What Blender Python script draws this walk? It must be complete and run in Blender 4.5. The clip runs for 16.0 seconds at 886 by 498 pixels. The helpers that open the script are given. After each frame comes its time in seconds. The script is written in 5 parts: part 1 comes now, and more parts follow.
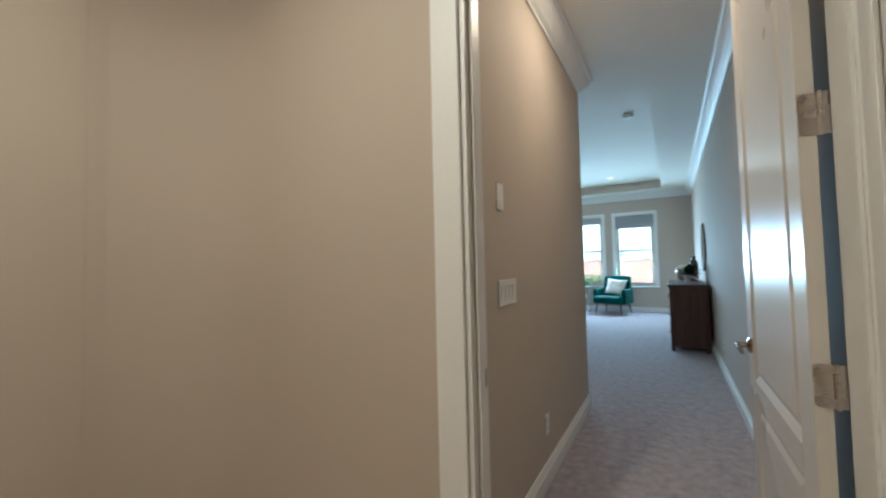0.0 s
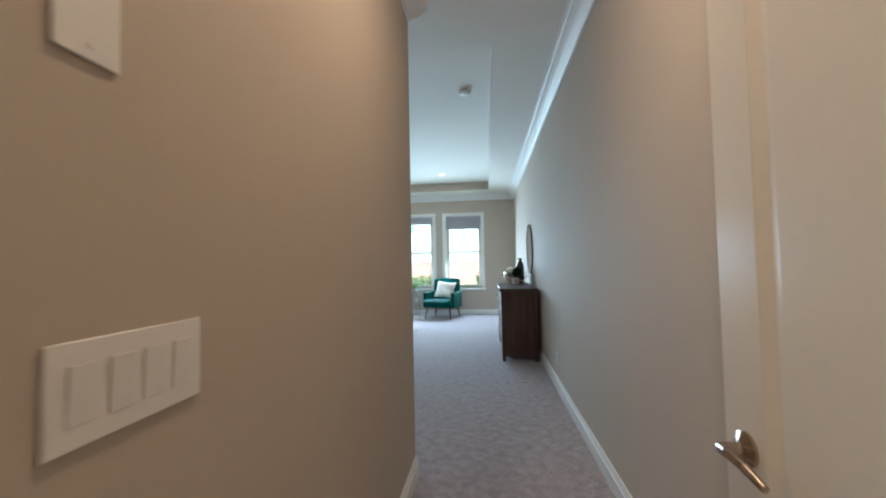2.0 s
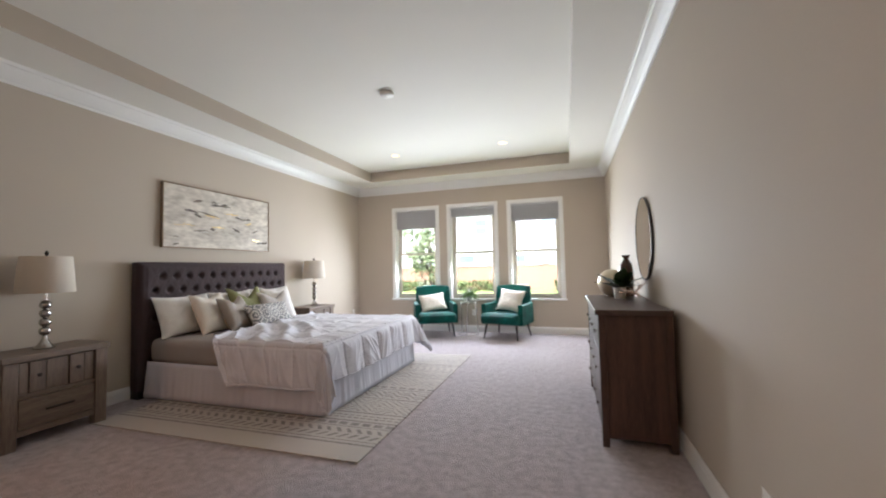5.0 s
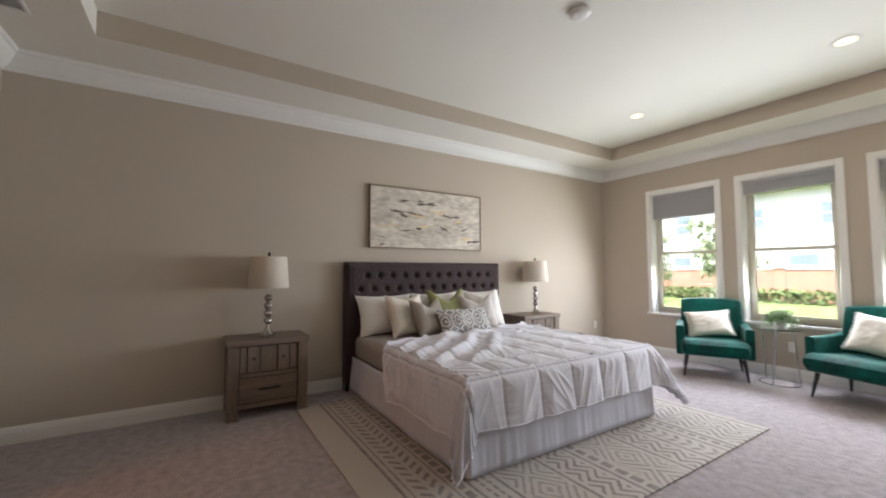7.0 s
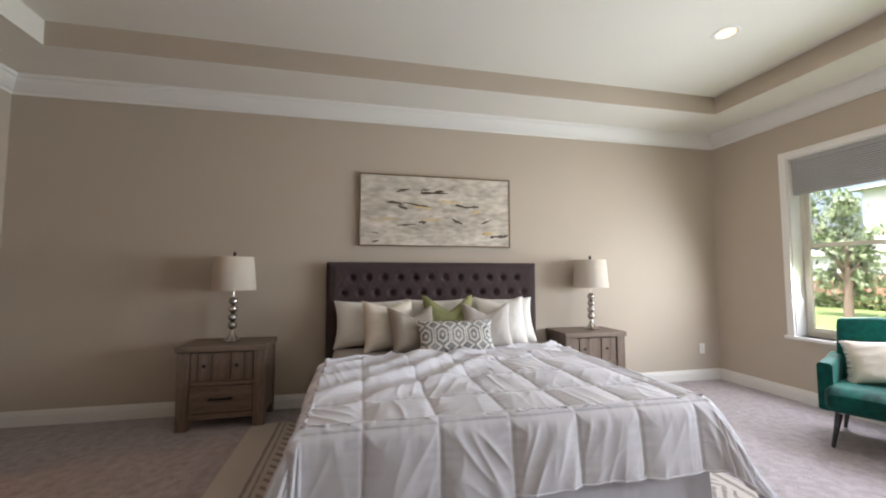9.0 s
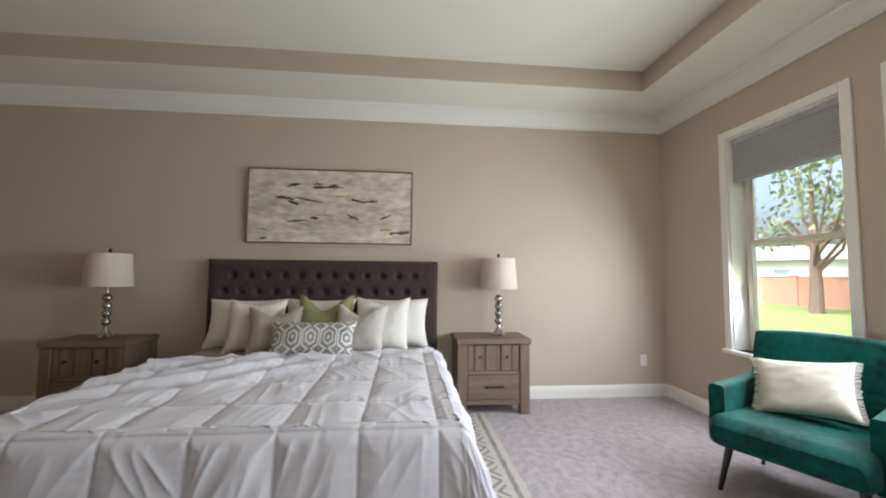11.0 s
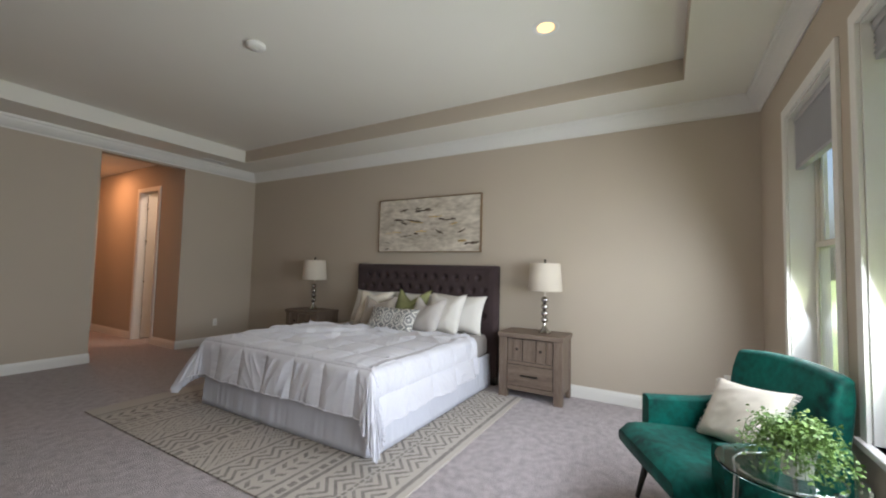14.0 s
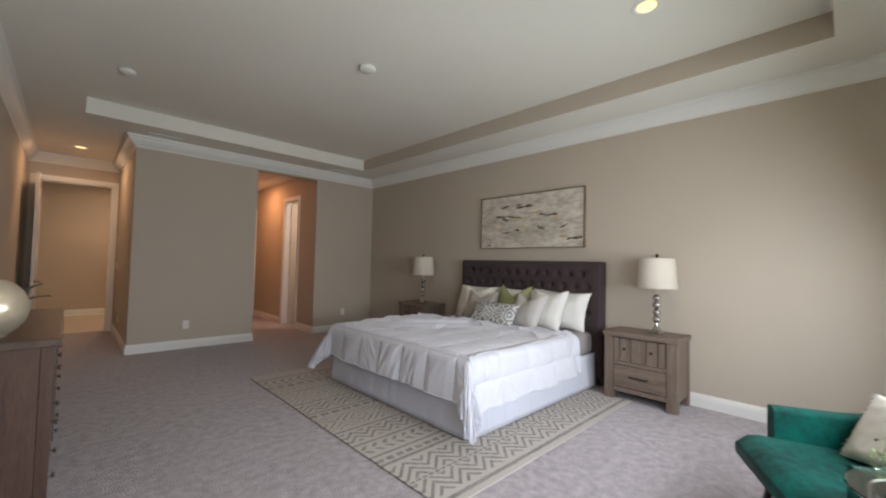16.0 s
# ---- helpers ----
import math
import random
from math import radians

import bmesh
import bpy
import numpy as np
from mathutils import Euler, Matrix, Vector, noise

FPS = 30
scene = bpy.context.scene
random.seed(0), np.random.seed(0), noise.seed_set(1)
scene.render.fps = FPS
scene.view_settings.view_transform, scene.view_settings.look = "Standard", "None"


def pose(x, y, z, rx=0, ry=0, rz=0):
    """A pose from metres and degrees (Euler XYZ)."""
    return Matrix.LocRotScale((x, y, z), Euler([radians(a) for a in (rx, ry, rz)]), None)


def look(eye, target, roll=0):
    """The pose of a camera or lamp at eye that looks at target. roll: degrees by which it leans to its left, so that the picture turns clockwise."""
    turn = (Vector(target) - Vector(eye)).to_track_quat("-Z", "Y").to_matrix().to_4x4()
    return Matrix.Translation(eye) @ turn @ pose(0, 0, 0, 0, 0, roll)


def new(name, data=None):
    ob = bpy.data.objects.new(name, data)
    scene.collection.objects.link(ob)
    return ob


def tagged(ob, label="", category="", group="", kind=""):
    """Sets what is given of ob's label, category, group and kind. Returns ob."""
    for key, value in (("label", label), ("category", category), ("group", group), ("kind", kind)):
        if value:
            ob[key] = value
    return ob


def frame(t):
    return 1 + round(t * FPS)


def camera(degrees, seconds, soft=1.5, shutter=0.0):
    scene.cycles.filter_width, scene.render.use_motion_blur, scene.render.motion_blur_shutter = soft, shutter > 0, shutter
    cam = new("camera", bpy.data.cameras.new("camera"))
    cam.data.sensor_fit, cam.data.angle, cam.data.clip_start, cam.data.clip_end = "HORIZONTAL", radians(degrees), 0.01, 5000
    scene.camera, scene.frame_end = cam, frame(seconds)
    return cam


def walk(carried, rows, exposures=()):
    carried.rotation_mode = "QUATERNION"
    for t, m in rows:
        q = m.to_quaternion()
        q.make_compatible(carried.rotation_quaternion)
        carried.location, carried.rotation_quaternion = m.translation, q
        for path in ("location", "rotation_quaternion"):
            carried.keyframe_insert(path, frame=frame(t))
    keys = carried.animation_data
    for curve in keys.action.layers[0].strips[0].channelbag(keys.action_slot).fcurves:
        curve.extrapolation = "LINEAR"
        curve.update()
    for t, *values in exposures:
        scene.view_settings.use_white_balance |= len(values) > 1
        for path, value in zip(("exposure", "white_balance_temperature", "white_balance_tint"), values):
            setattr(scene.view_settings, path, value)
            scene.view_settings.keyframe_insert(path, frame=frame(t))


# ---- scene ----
cam = camera(97.5, 16.0, soft=2.0, shutter=0.3)
PATH = [
    (0, (0.467, 0.804, 1.248), (-0.544, 2.528, 1.329), -1.3),
    (0.5, (0.354, 1.062, 1.249), (-0.32, 2.944, 1.323), -1.2),
    (1, (0.266, 1.351, 1.243), (-0.164, 3.303, 1.314), -1.4),
    (1.5, (0.243, 1.673, 1.233), (-0.047, 3.65, 1.306), -1.4),
    (2, (0.259, 2.038, 1.25), (0.036, 4.024, 1.32), -1.2),
    (2.5, (0.262, 2.405, 1.24), (0.069, 4.394, 1.315), -1.0),
    (3, (0.299, 2.713, 1.251), (0.106, 4.702, 1.33), -1.6),
    (5.5, (0.231, 4.527, 1.206), (-0.659, 6.315, 1.315), -0.8),
    (6, (0.317, 4.868, 1.218), (-0.915, 6.441, 1.326), -0.4),
    (6.5, (0.284, 5.219, 1.23), (-1.214, 6.539, 1.337), -0.2),
    (7, (0.211, 5.581, 1.241), (-1.478, 6.647, 1.352), -0.1),
    (7.5, (0.205, 6.003, 1.253), (-1.615, 6.825, 1.36), -0.0),
    (8, (0.136, 6.395, 1.228), (-1.757, 7.03, 1.344), 0.0),
    (8.5, (0.05, 6.791, 1.224), (-1.882, 7.29, 1.354), 0.0),
    (9, (-0.027, 7.186, 1.224), (-1.979, 7.606, 1.352), 0.0),
    (9.5, (-0.077, 7.552, 1.184), (-2.038, 7.92, 1.323), -0.0),
    (10, (-0.119, 7.912, 1.198), (-2.086, 8.246, 1.338), 0.1),
    (12.5, (0.124, 9.777, 1.291), (-1.843, 9.422, 1.367), 0.8),
    (13, (0.213, 10.105, 1.335), (-1.686, 9.479, 1.399), 0.7),
    (13.5, (0.333, 10.381, 1.275), (-1.478, 9.539, 1.383), 1.3),
    (14, (0.364, 10.634, 1.282), (-1.367, 9.637, 1.387), 1.4),
    (14.5, (0.386, 10.808, 1.252), (-1.288, 9.719, 1.353), 1.4),
    (15, (0.43, 10.912, 1.213), (-1.188, 9.739, 1.307), 1.5),
    (15.5, (0.429, 10.905, 1.223), (-1.102, 9.622, 1.312), 1.5),
    (16, (0.399, 10.805, 1.275), (-0.986, 9.365, 1.35), 1.3),
]
EXPOSURES = [
    (0.0, 2.8, 4150, -10), (1.5, 2.9, 4350, -7), (3.0, 3.1, 5000, 0), (5.5, 3.05, 5750, 11), (7.0, 2.85, 5850, 11), (10.0, 2.7, 5950, 10),
    (12.5, 2.2, 5800, 7), (14.5, 2.15, 5900, 8), (16.0, 2.2, 5900, 9),
]
walk(cam, [(t, look(eye, target, roll)) for t, eye, target, roll in PATH], EXPOSURES)

# ---- world and lights ----
world = bpy.data.worlds.new("world")
scene.world = world
world.use_nodes = True
wn = world.node_tree.nodes
sky = wn.new("ShaderNodeTexSky")
sky.sky_type = "NISHITA"
sky.sun_disc = False
sky.sun_elevation, sky.sun_rotation = radians(64), radians(157)
sky.air_density, sky.dust_density, sky.ozone_density = 1.0, 9.0, 0.0
wn["Background"].inputs["Strength"].default_value = 0.15
world.node_tree.links.new(sky.outputs["Color"], wn["Background"].inputs["Color"])
sun = new("sun", bpy.data.lights.new("sun", "SUN"))
sun.data.energy, sun.data.angle, sun.data.color = 2.2, radians(2), (1.0, 0.96, 0.90)
sun.matrix_world = look((1.71, -4.04, 9.0), (0, 0, 0))
SKYLIGHT = (0.99, 0.985, 1.0)
LAWNLIGHT = (0.97, 1.0, 0.60)


def window_light(name, x, z, w, h, watts, tilt, spread, color):
    """Area lamp added in a window opening to stand in for daylight: tilt below the horizon for the sky, above it for
    the lawn.
    """
    la = new(name, bpy.data.lights.new(name, "AREA"))
    la.data.shape, la.data.size, la.data.size_y = "RECTANGLE", w, h
    la.data.energy, la.data.color, la.data.spread = watts, color, radians(spread)
    y = 11.46 - h / 2 * abs(math.sin(radians(tilt)))
    la.matrix_world = look((x, y, z), (x, y - math.cos(radians(tilt)), z + math.sin(radians(tilt))))


# ---- materials ----
def material(name, color, rough=0.6, vary=0.12, scale=6.0, fine=90.0, bump=0.1, metal=0.0, sheen=0.0, second=None, stretch=(1, 1, 1), depth=0.002, coat=0.0):
    """Principled surface with a coarse and a fine noise in colour, gloss and relief."""
    m = bpy.data.materials.new(name)
    m.use_nodes = True
    n, l = m.node_tree.nodes, m.node_tree.links
    p = n["Principled BSDF"]
    tc = n.new("ShaderNodeTexCoord")
    mp = n.new("ShaderNodeMapping")
    mp.inputs["Scale"].default_value = stretch
    l.new(tc.outputs["Object"], mp.inputs["Vector"])
    big, small = n.new("ShaderNodeTexNoise"), n.new("ShaderNodeTexNoise")
    big.inputs["Scale"].default_value, small.inputs["Scale"].default_value = scale, fine
    big.inputs["Detail"].default_value, small.inputs["Detail"].default_value = 5, 3
    for t in (big, small):
        l.new(mp.outputs["Vector"], t.inputs["Vector"])
    mix = n.new("ShaderNodeMath")
    mix.operation = "MULTIPLY_ADD"
    mix.inputs[1].default_value = 0.45
    l.new(small.outputs["Fac"], mix.inputs[0])
    half = n.new("ShaderNodeMath")
    half.operation = "MULTIPLY"
    half.inputs[1].default_value = 0.55
    l.new(big.outputs["Fac"], half.inputs[0])
    l.new(half.outputs[0], mix.inputs[2])
    ramp = n.new("ShaderNodeValToRGB")
    e = ramp.color_ramp.elements
    e[0].position, e[1].position = 0.32, 0.68
    low = tuple(c * (1 - vary) for c in color)
    high = second if second else tuple(min(1, c * (1 + vary)) for c in color)
    e[0].color, e[1].color = (*low, 1), (*high, 1)
    l.new(mix.outputs[0], ramp.inputs["Fac"])
    l.new(ramp.outputs["Color"], p.inputs["Base Color"])
    rr = n.new("ShaderNodeMapRange")
    rr.inputs["To Min"].default_value, rr.inputs["To Max"].default_value = max(0.02, rough - 0.08), min(1, rough + 0.08)
    l.new(big.outputs["Fac"], rr.inputs["Value"])
    l.new(rr.outputs["Result"], p.inputs["Roughness"])
    p.inputs["Metallic"].default_value = metal
    p.inputs["Sheen Weight"].default_value = sheen
    p.inputs["Sheen Roughness"].default_value = 0.4
    p.inputs["Coat Weight"].default_value = coat
    if bump:
        b = n.new("ShaderNodeBump")
        b.inputs["Strength"].default_value, b.inputs["Distance"].default_value = bump, depth
        l.new(small.outputs["Fac"], b.inputs["Height"])
        l.new(b.outputs["Normal"], p.inputs["Normal"])
    return m


def glass_material(name, tint=(1, 1, 1), rough=0.0):
    m = bpy.data.materials.new(name)
    m.use_nodes = True
    p = m.node_tree.nodes["Principled BSDF"]
    p.inputs["Base Color"].default_value = (*tint, 1)
    p.inputs["Roughness"].default_value = rough
    p.inputs["Transmission Weight"].default_value = 1.0
    p.inputs["IOR"].default_value = 1.45
    return m


def glow_material(name, color, strength):
    m = bpy.data.materials.new(name)
    m.use_nodes = True
    p = m.node_tree.nodes["Principled BSDF"]
    p.inputs["Base Color"].default_value = (*color, 1)
    p.inputs["Emission Color"].default_value = (*color, 1)
    p.inputs["Emission Strength"].default_value = strength
    return m


WALL = material("wall_paint", (0.50, 0.435, 0.355), 0.8, 0.03, 1.5, 160, 0.12)
CEIL = material("ceiling_paint", (0.80, 0.775, 0.71), 0.75, 0.02, 1.5, 120, 0.15)
TRIM = material("trim_paint", (0.80, 0.79, 0.76), 0.42, 0.02, 3, 60, 0.04)
CARPET = material("carpet_pile", (0.36, 0.305, 0.315), 0.95, 0.34, 17, 110, 1.0, sheen=0.35, second=(0.55, 0.485, 0.505), depth=0.014)
TILE = material("foyer_floor", (0.55, 0.47, 0.40), 0.4, 0.1, 3, 40, 0.05)
GLASS = glass_material("window_glass", (0.68, 0.69, 0.685))
VINYL = material("window_vinyl", (0.68, 0.64, 0.55), 0.4, 0.03, 4, 60, 0.03)
SHADE = material("cellular_shade", (0.56, 0.56, 0.57), 0.9, 0.04, 6, 200, 0.2)
p_ = SHADE.node_tree.nodes["Principled BSDF"]
cloth = SHADE.node_tree.nodes.new("ShaderNodeBsdfTranslucent")
cloth.inputs["Color"].default_value = (0.5, 0.5, 0.52, 1)
through_ = SHADE.node_tree.nodes.new("ShaderNodeMixShader")
through_.inputs[0].default_value = 0.22
SHADE.node_tree.links.new(p_.outputs[0], through_.inputs[1])
SHADE.node_tree.links.new(cloth.outputs[0], through_.inputs[2])
SHADE.node_tree.links.new(through_.outputs[0], SHADE.node_tree.nodes["Material Output"].inputs["Surface"])
METAL = material("satin_nickel", (0.62, 0.58, 0.54), 0.28, 0.05, 8, 120, 0.02, metal=1.0)
PLASTIC = material("white_plastic", (0.78, 0.76, 0.72), 0.35, 0.02, 5, 80, 0.02)
# near-black that stands in for the shade inside outlet slots and vent ducts
RECESS_SHADE = material("recess_shade", (0.03, 0.03, 0.03), 0.6, 0.1, 5, 80, 0.0)
GRASS = material("lawn_grass", (0.11, 0.165, 0.035), 0.9, 0.22, 0.6, 30, 0.6, second=(0.17, 0.23, 0.06), depth=0.02)


# ---- building tools ----
def box(bm, x0, x1, y0, y1, z0, z1, bevel=0.0, segments=2):
    """Adds a block, with rounded edges where bevel is given."""
    m = Matrix.LocRotScale(((x0 + x1) / 2, (y0 + y1) / 2, (z0 + z1) / 2), None, (abs(x1 - x0), abs(y1 - y0), abs(z1 - z0)))
    vs = bmesh.ops.create_cube(bm, size=1, matrix=m)["verts"]
    if bevel:
        edges = list({e for v in vs for e in v.link_edges})
        bmesh.ops.bevel(bm, geom=edges, offset=bevel, segments=segments, affect="EDGES", profile=0.5)


def link(name, bm, mat, smooth=False):
    bmesh.ops.recalc_face_normals(bm, faces=bm.faces)
    me = bpy.data.meshes.new(name)
    bm.to_mesh(me)
    bm.free()
    for m in (mat if isinstance(mat, (list, tuple)) else [mat]):
        me.materials.append(m)
    if smooth:
        me.polygons.foreach_set("use_smooth", [True] * len(me.polygons))
        if len(me.polygons) < 9000:
            me.set_sharp_from_angle(angle=radians(50))
    return new(name, me)


def part(name, bm, mat, parent, label="", smooth=False):
    ob = link(name, bm, mat, smooth)
    ob.parent = parent
    if label:
        ob["label"] = label
    return ob


def structure(name, bm, mat, label, category, smooth=False):
    return tagged(link(name, bm, mat, smooth), label, category, kind="structure")


def thing(name, label, category, at=(0, 0, 0), turn=0.0, group=""):
    """An empty at the base of a thing, which carries its parts."""
    ob = new(name)
    ob.empty_display_size = 0.1
    ob.matrix_world = pose(*at, 0, 0, turn)
    return tagged(ob, label, category, group)


def blocks(*bs, bevel=0.0):
    bm = bmesh.new()
    for b in bs:
        box(bm, *b, bevel)
    return bm


def lathe(bm, profile, steps=32, at=(0, 0, 0)):
    """Turns a profile of (radius, height) round the z axis."""
    rings = []
    for r, z in profile:
        rings.append([bm.verts.new((at[0] + r * math.cos(2 * math.pi * k / steps), at[1] + r * math.sin(2 * math.pi * k / steps), at[2] + z)) for k in range(steps)])
    for a, b in zip(rings, rings[1:]):
        for k in range(steps):
            bm.faces.new((a[k], a[(k + 1) % steps], b[(k + 1) % steps], b[k]))
    if profile[0][0] > 0.0005:
        bm.faces.new(rings[0][::-1])
    if profile[-1][0] > 0.0005:
        bm.faces.new(rings[-1])
    bmesh.ops.remove_doubles(bm, verts=bm.verts, dist=1e-6)


def tube(bm, a, b, r0, r1=None, steps=12):
    """A tapered rod from a to b."""
    r1 = r0 if r1 is None else r1
    a, b = Vector(a), Vector(b)
    q = (b - a).to_track_quat("Z", "Y")
    ends = []
    for c, r in ((a, r0), (b, r1)):
        ends.append([bm.verts.new(c + q @ Vector((r * math.cos(2 * math.pi * k / steps), r * math.sin(2 * math.pi * k / steps), 0))) for k in range(steps)])
    for k in range(steps):
        bm.faces.new((ends[0][k], ends[0][(k + 1) % steps], ends[1][(k + 1) % steps], ends[1][k]))
    bm.faces.new(ends[0][::-1])
    bm.faces.new(ends[1])


def sweep(bm, profile, path, closed=False):
    """Runs a profile of (inward, z) along a plan path with mitred corners; inward is to the left of the way walked."""
    pts = [Vector((x, y)) for x, y in path]
    n = len(pts)
    rings = []
    for i, p in enumerate(pts):
        d0 = (p - pts[i - 1]).normalized() if closed or i > 0 else (pts[1] - p).normalized()
        d1 = (pts[(i + 1) % n] - p).normalized() if closed or i < n - 1 else d0
        n0, n1 = Vector((-d0.y, d0.x)), Vector((-d1.y, d1.x))
        m = (n0 + n1) / (1 + n0.dot(n1))
        rings.append([bm.verts.new((p.x + m.x * u, p.y + m.y * u, z)) for u, z in profile])
    k = len(profile)
    pairs = list(zip(rings, rings[1:])) + ([(rings[-1], rings[0])] if closed else [])
    for a, b in pairs:
        for j in range(k):
            bm.faces.new((a[j], a[(j + 1) % k], b[(j + 1) % k], b[j]))
    if not closed:
        bm.faces.new(rings[0])
        bm.faces.new(rings[-1][::-1])


# ---- plan ----
XW, XE, YS, YN = -3.88, 0.915, 4.32, 11.35      # bedroom walls
XH, YD = -0.185, 2.05                          # hall wall, face of the entry wall
H, HT = 2.87, 3.05                             # ceiling, tray
TX0, TX1, TY0, TY1 = -3.272, 0.335, 4.94, 10.766
T = 0.12
BX0, BX1, BH = -2.72, -1.715, 2.70             # opening to the bath passage
DX0, DX1, DH = -0.112, 0.806, 2.46               # entry doorway
PY0, PDY0, PDY1 = 1.32, 2.95, 3.57              # passage end, passage doorway
WINDOWS = [(-3.11, 2.0), (-1.955, 2.19), (-0.79, 2.05)]   # outer left of the casing, bottom of the shade
WW, WZ0, WZ1, CAS = 1.0, 0.59, 2.435, 0.065

structure("floor", blocks((XW, XE, YS, YN, -0.12, 0), (XH, XE, 1.99, YS, -0.12, 0), (BX0, BX1, PY0 + 0.001, YS, -0.12, 0), (BX0 - 1.4, BX0, 2.5, YS - T, -0.12, 0)), CARPET,
          "mauve-grey cut-pile carpet with soft footprints", "floor")
structure("floor_foyer", blocks((-1.6, 3, -0.6, 1.99, -0.124, -0.004)), TILE, "pale smooth floor outside the bedroom door", "floor")

structure("wall_west", blocks((XW - T, XW, YS - T, YN + 0.2, 0, H)), WALL, "beige painted wall behind the bed", "wall")
bm = bmesh.new()
edges = [XW]
for x, _ in WINDOWS:
    edges += [x + CAS, x + WW - CAS]
edges.append(XE + T)
for i in range(0, len(edges), 2):
    box(bm, edges[i], edges[i + 1], YN, YN + 0.2, 0, H)
for i in range(1, len(edges) - 1, 2):
    box(bm, edges[i], edges[i + 1], YN, YN + 0.2, 0, WZ0 + 0.03)
    box(bm, edges[i], edges[i + 1], YN, YN + 0.2, WZ1 - CAS, H)
structure("wall_north", bm, WALL, "beige painted wall with three tall windows", "wall")
structure("wall_east", blocks((XE, XE + T, YD - T, YN, 0, H)), WALL, "long beige painted wall along hall and bedroom", "wall")
structure("wall_south", blocks((XW, BX0, YS - T, YS, 0, H), (BX0, BX1, YS - T, YS, BH, H), (BX1, XH, YS - T, YS, 0, H)), WALL,
          "beige painted wall with a cased passage opening", "wall")
structure("wall_hall", blocks((XH - T, XH, YD, YS - T, 0, H)), WALL, "beige painted wall of the entry hall", "wall")
structure("wall_entry", blocks((-1.1, DX0, YD - T, YD, 0, H), (DX0, DX1 + 0.016, YD - T, YD, DH, H), (DX1 + 0.016, XE, YD - T, YD, 0, H)), WALL,
          "beige painted wall round the bedroom door", "wall")
structure("wall_entry_east", blocks((XE + T, 3, YD - T, YD, 0, H)), WALL, "beige painted wall beside the bedroom door", "wall")
structure("wall_passage_west", blocks((BX0 - T, BX0, PY0, PDY0, 0, H), (BX0 - T, BX0, PDY0, PDY1, 2.44, H), (BX0 - T, BX0, PDY1, YS - T, 0, H)), WALL,
          "beige wall of the bath passage with a doorway", "wall")
structure("wall_passage_east", blocks((BX1, BX1 + T, 1.432, YS - T, 0, H)), WALL, "beige wall of the bath passage", "wall")
structure("wall_passage_south", blocks((BX0 - T, BX0 + 0.01, PY0 - T, PY0, 0, H), (BX0 + 0.01, -1.722, PY0 - T, PY0, 2.44, H)), WALL, "beige end wall of the bath passage", "wall")
structure("wall_bath", blocks((-4.32, -4.2, -0.72, PY0, 0, H), (-4.2, BX0 - T, PY0 - T, PY0, 0, H), (-4.2, -3.65, -0.72, -0.6, 0, H), (-3.05, -1.722, -0.72, -0.6, 0, H),
                               (-3.65, -3.05, -0.72, -0.6, 0, 1.10), (-3.65, -3.05, -0.72, -0.6, 1.75, H)), WALL, "beige walls of a bath beyond the passage", "wall")
structure("floor_bath", blocks((-4.2, -1.722, -0.6, PY0, -0.124, -0.004)), TILE, "pale smooth floor of the bath", "floor")
structure("wall_closet", blocks((BX0 - 1.4, BX0 - 1.28, 2.5, YS - T, 0, H), (BX0 - 1.28, BX0 - T, 2.5, 2.62, 0, H)), WALL, "beige walls of a closet behind the passage door", "wall")
bm = bmesh.new()
arc = [(-1.1 - 0.5 * math.sin(k * math.pi / 80), YD - T - 0.5 + 0.5 * math.cos(k * math.pi / 80)) for k in range(41)]
sweep(bm, [(0, 0), (0, H), (-T, H), (-T, 0)], arc)
structure("wall_foyer_corner", bm, WALL, "pale painted wall turning a rounded corner", "wall")
structure("wall_foyer_west", blocks((-1.72, -1.6, -0.6, YD - T - 0.5, 0, H)), WALL, "pale painted wall outside the bedroom", "wall")
structure("wall_foyer_east", blocks((3, 3.12, -0.6, YD, 0, H)), WALL, "pale painted wall outside the bedroom", "wall")
structure("wall_foyer_south", blocks((-1.72, 3.12, -0.72, -0.6, 0, H)), WALL, "pale painted wall outside the bedroom", "wall")

bm = bmesh.new()
for b in ((XW - T, TX0, YS - T, YN + 0.2), (TX1, XE + T, YS - T, YN + 0.2), (TX0, TX1, YS - T, TY0), (TX0, TX1, TY1, YN + 0.2)):
    box(bm, *b, H, HT)
box(bm, XW - T, XE + T, YS - T, YN + 0.2, HT, HT + 0.1)
box(bm, -6.12, 3.12, -0.72, YS - T, H, H + 0.1)
structure("ceiling", bm, CEIL, "off-white ceiling with a shallow tray recess", "ceiling")
# beige north and west only; ceiling white on south and east imitates window light
bm = bmesh.new()
sweep(bm, [(0, H + 0.001), (0.004, H + 0.001), (0.004, HT), (0, HT)], [(TX1, TY1), (TX0, TY1), (TX0, TY0)])
structure("trim_tray", bm, WALL, "beige painted riser of the ceiling tray", "trim")

# crown moulding and baseboards
CROWN = [(0, 2.725), (0.012, 2.725), (0.014, 2.741), (0.022, 2.747), (0.036, 2.757), (0.060, 2.782), (0.080, 2.810), (0.092, 2.838), (0.104, 2.844), (0.108, 2.858), (0.110, H), (0, H)]
bm = bmesh.new()
sweep(bm, CROWN, [(XH, YS), (XH, YD), (XE, YD), (XE, YN), (XW, YN), (XW, YS)], True)
structure("trim_crown", bm, TRIM, "white stepped crown moulding", "trim")
BASE = [(0, 0), (0.016, 0), (0.016, 0.085), (0.012, 0.088), (0.013, 0.098), (0.008, 0.112), (0.006, 0.122), (0, 0.122)]
bm = bmesh.new()
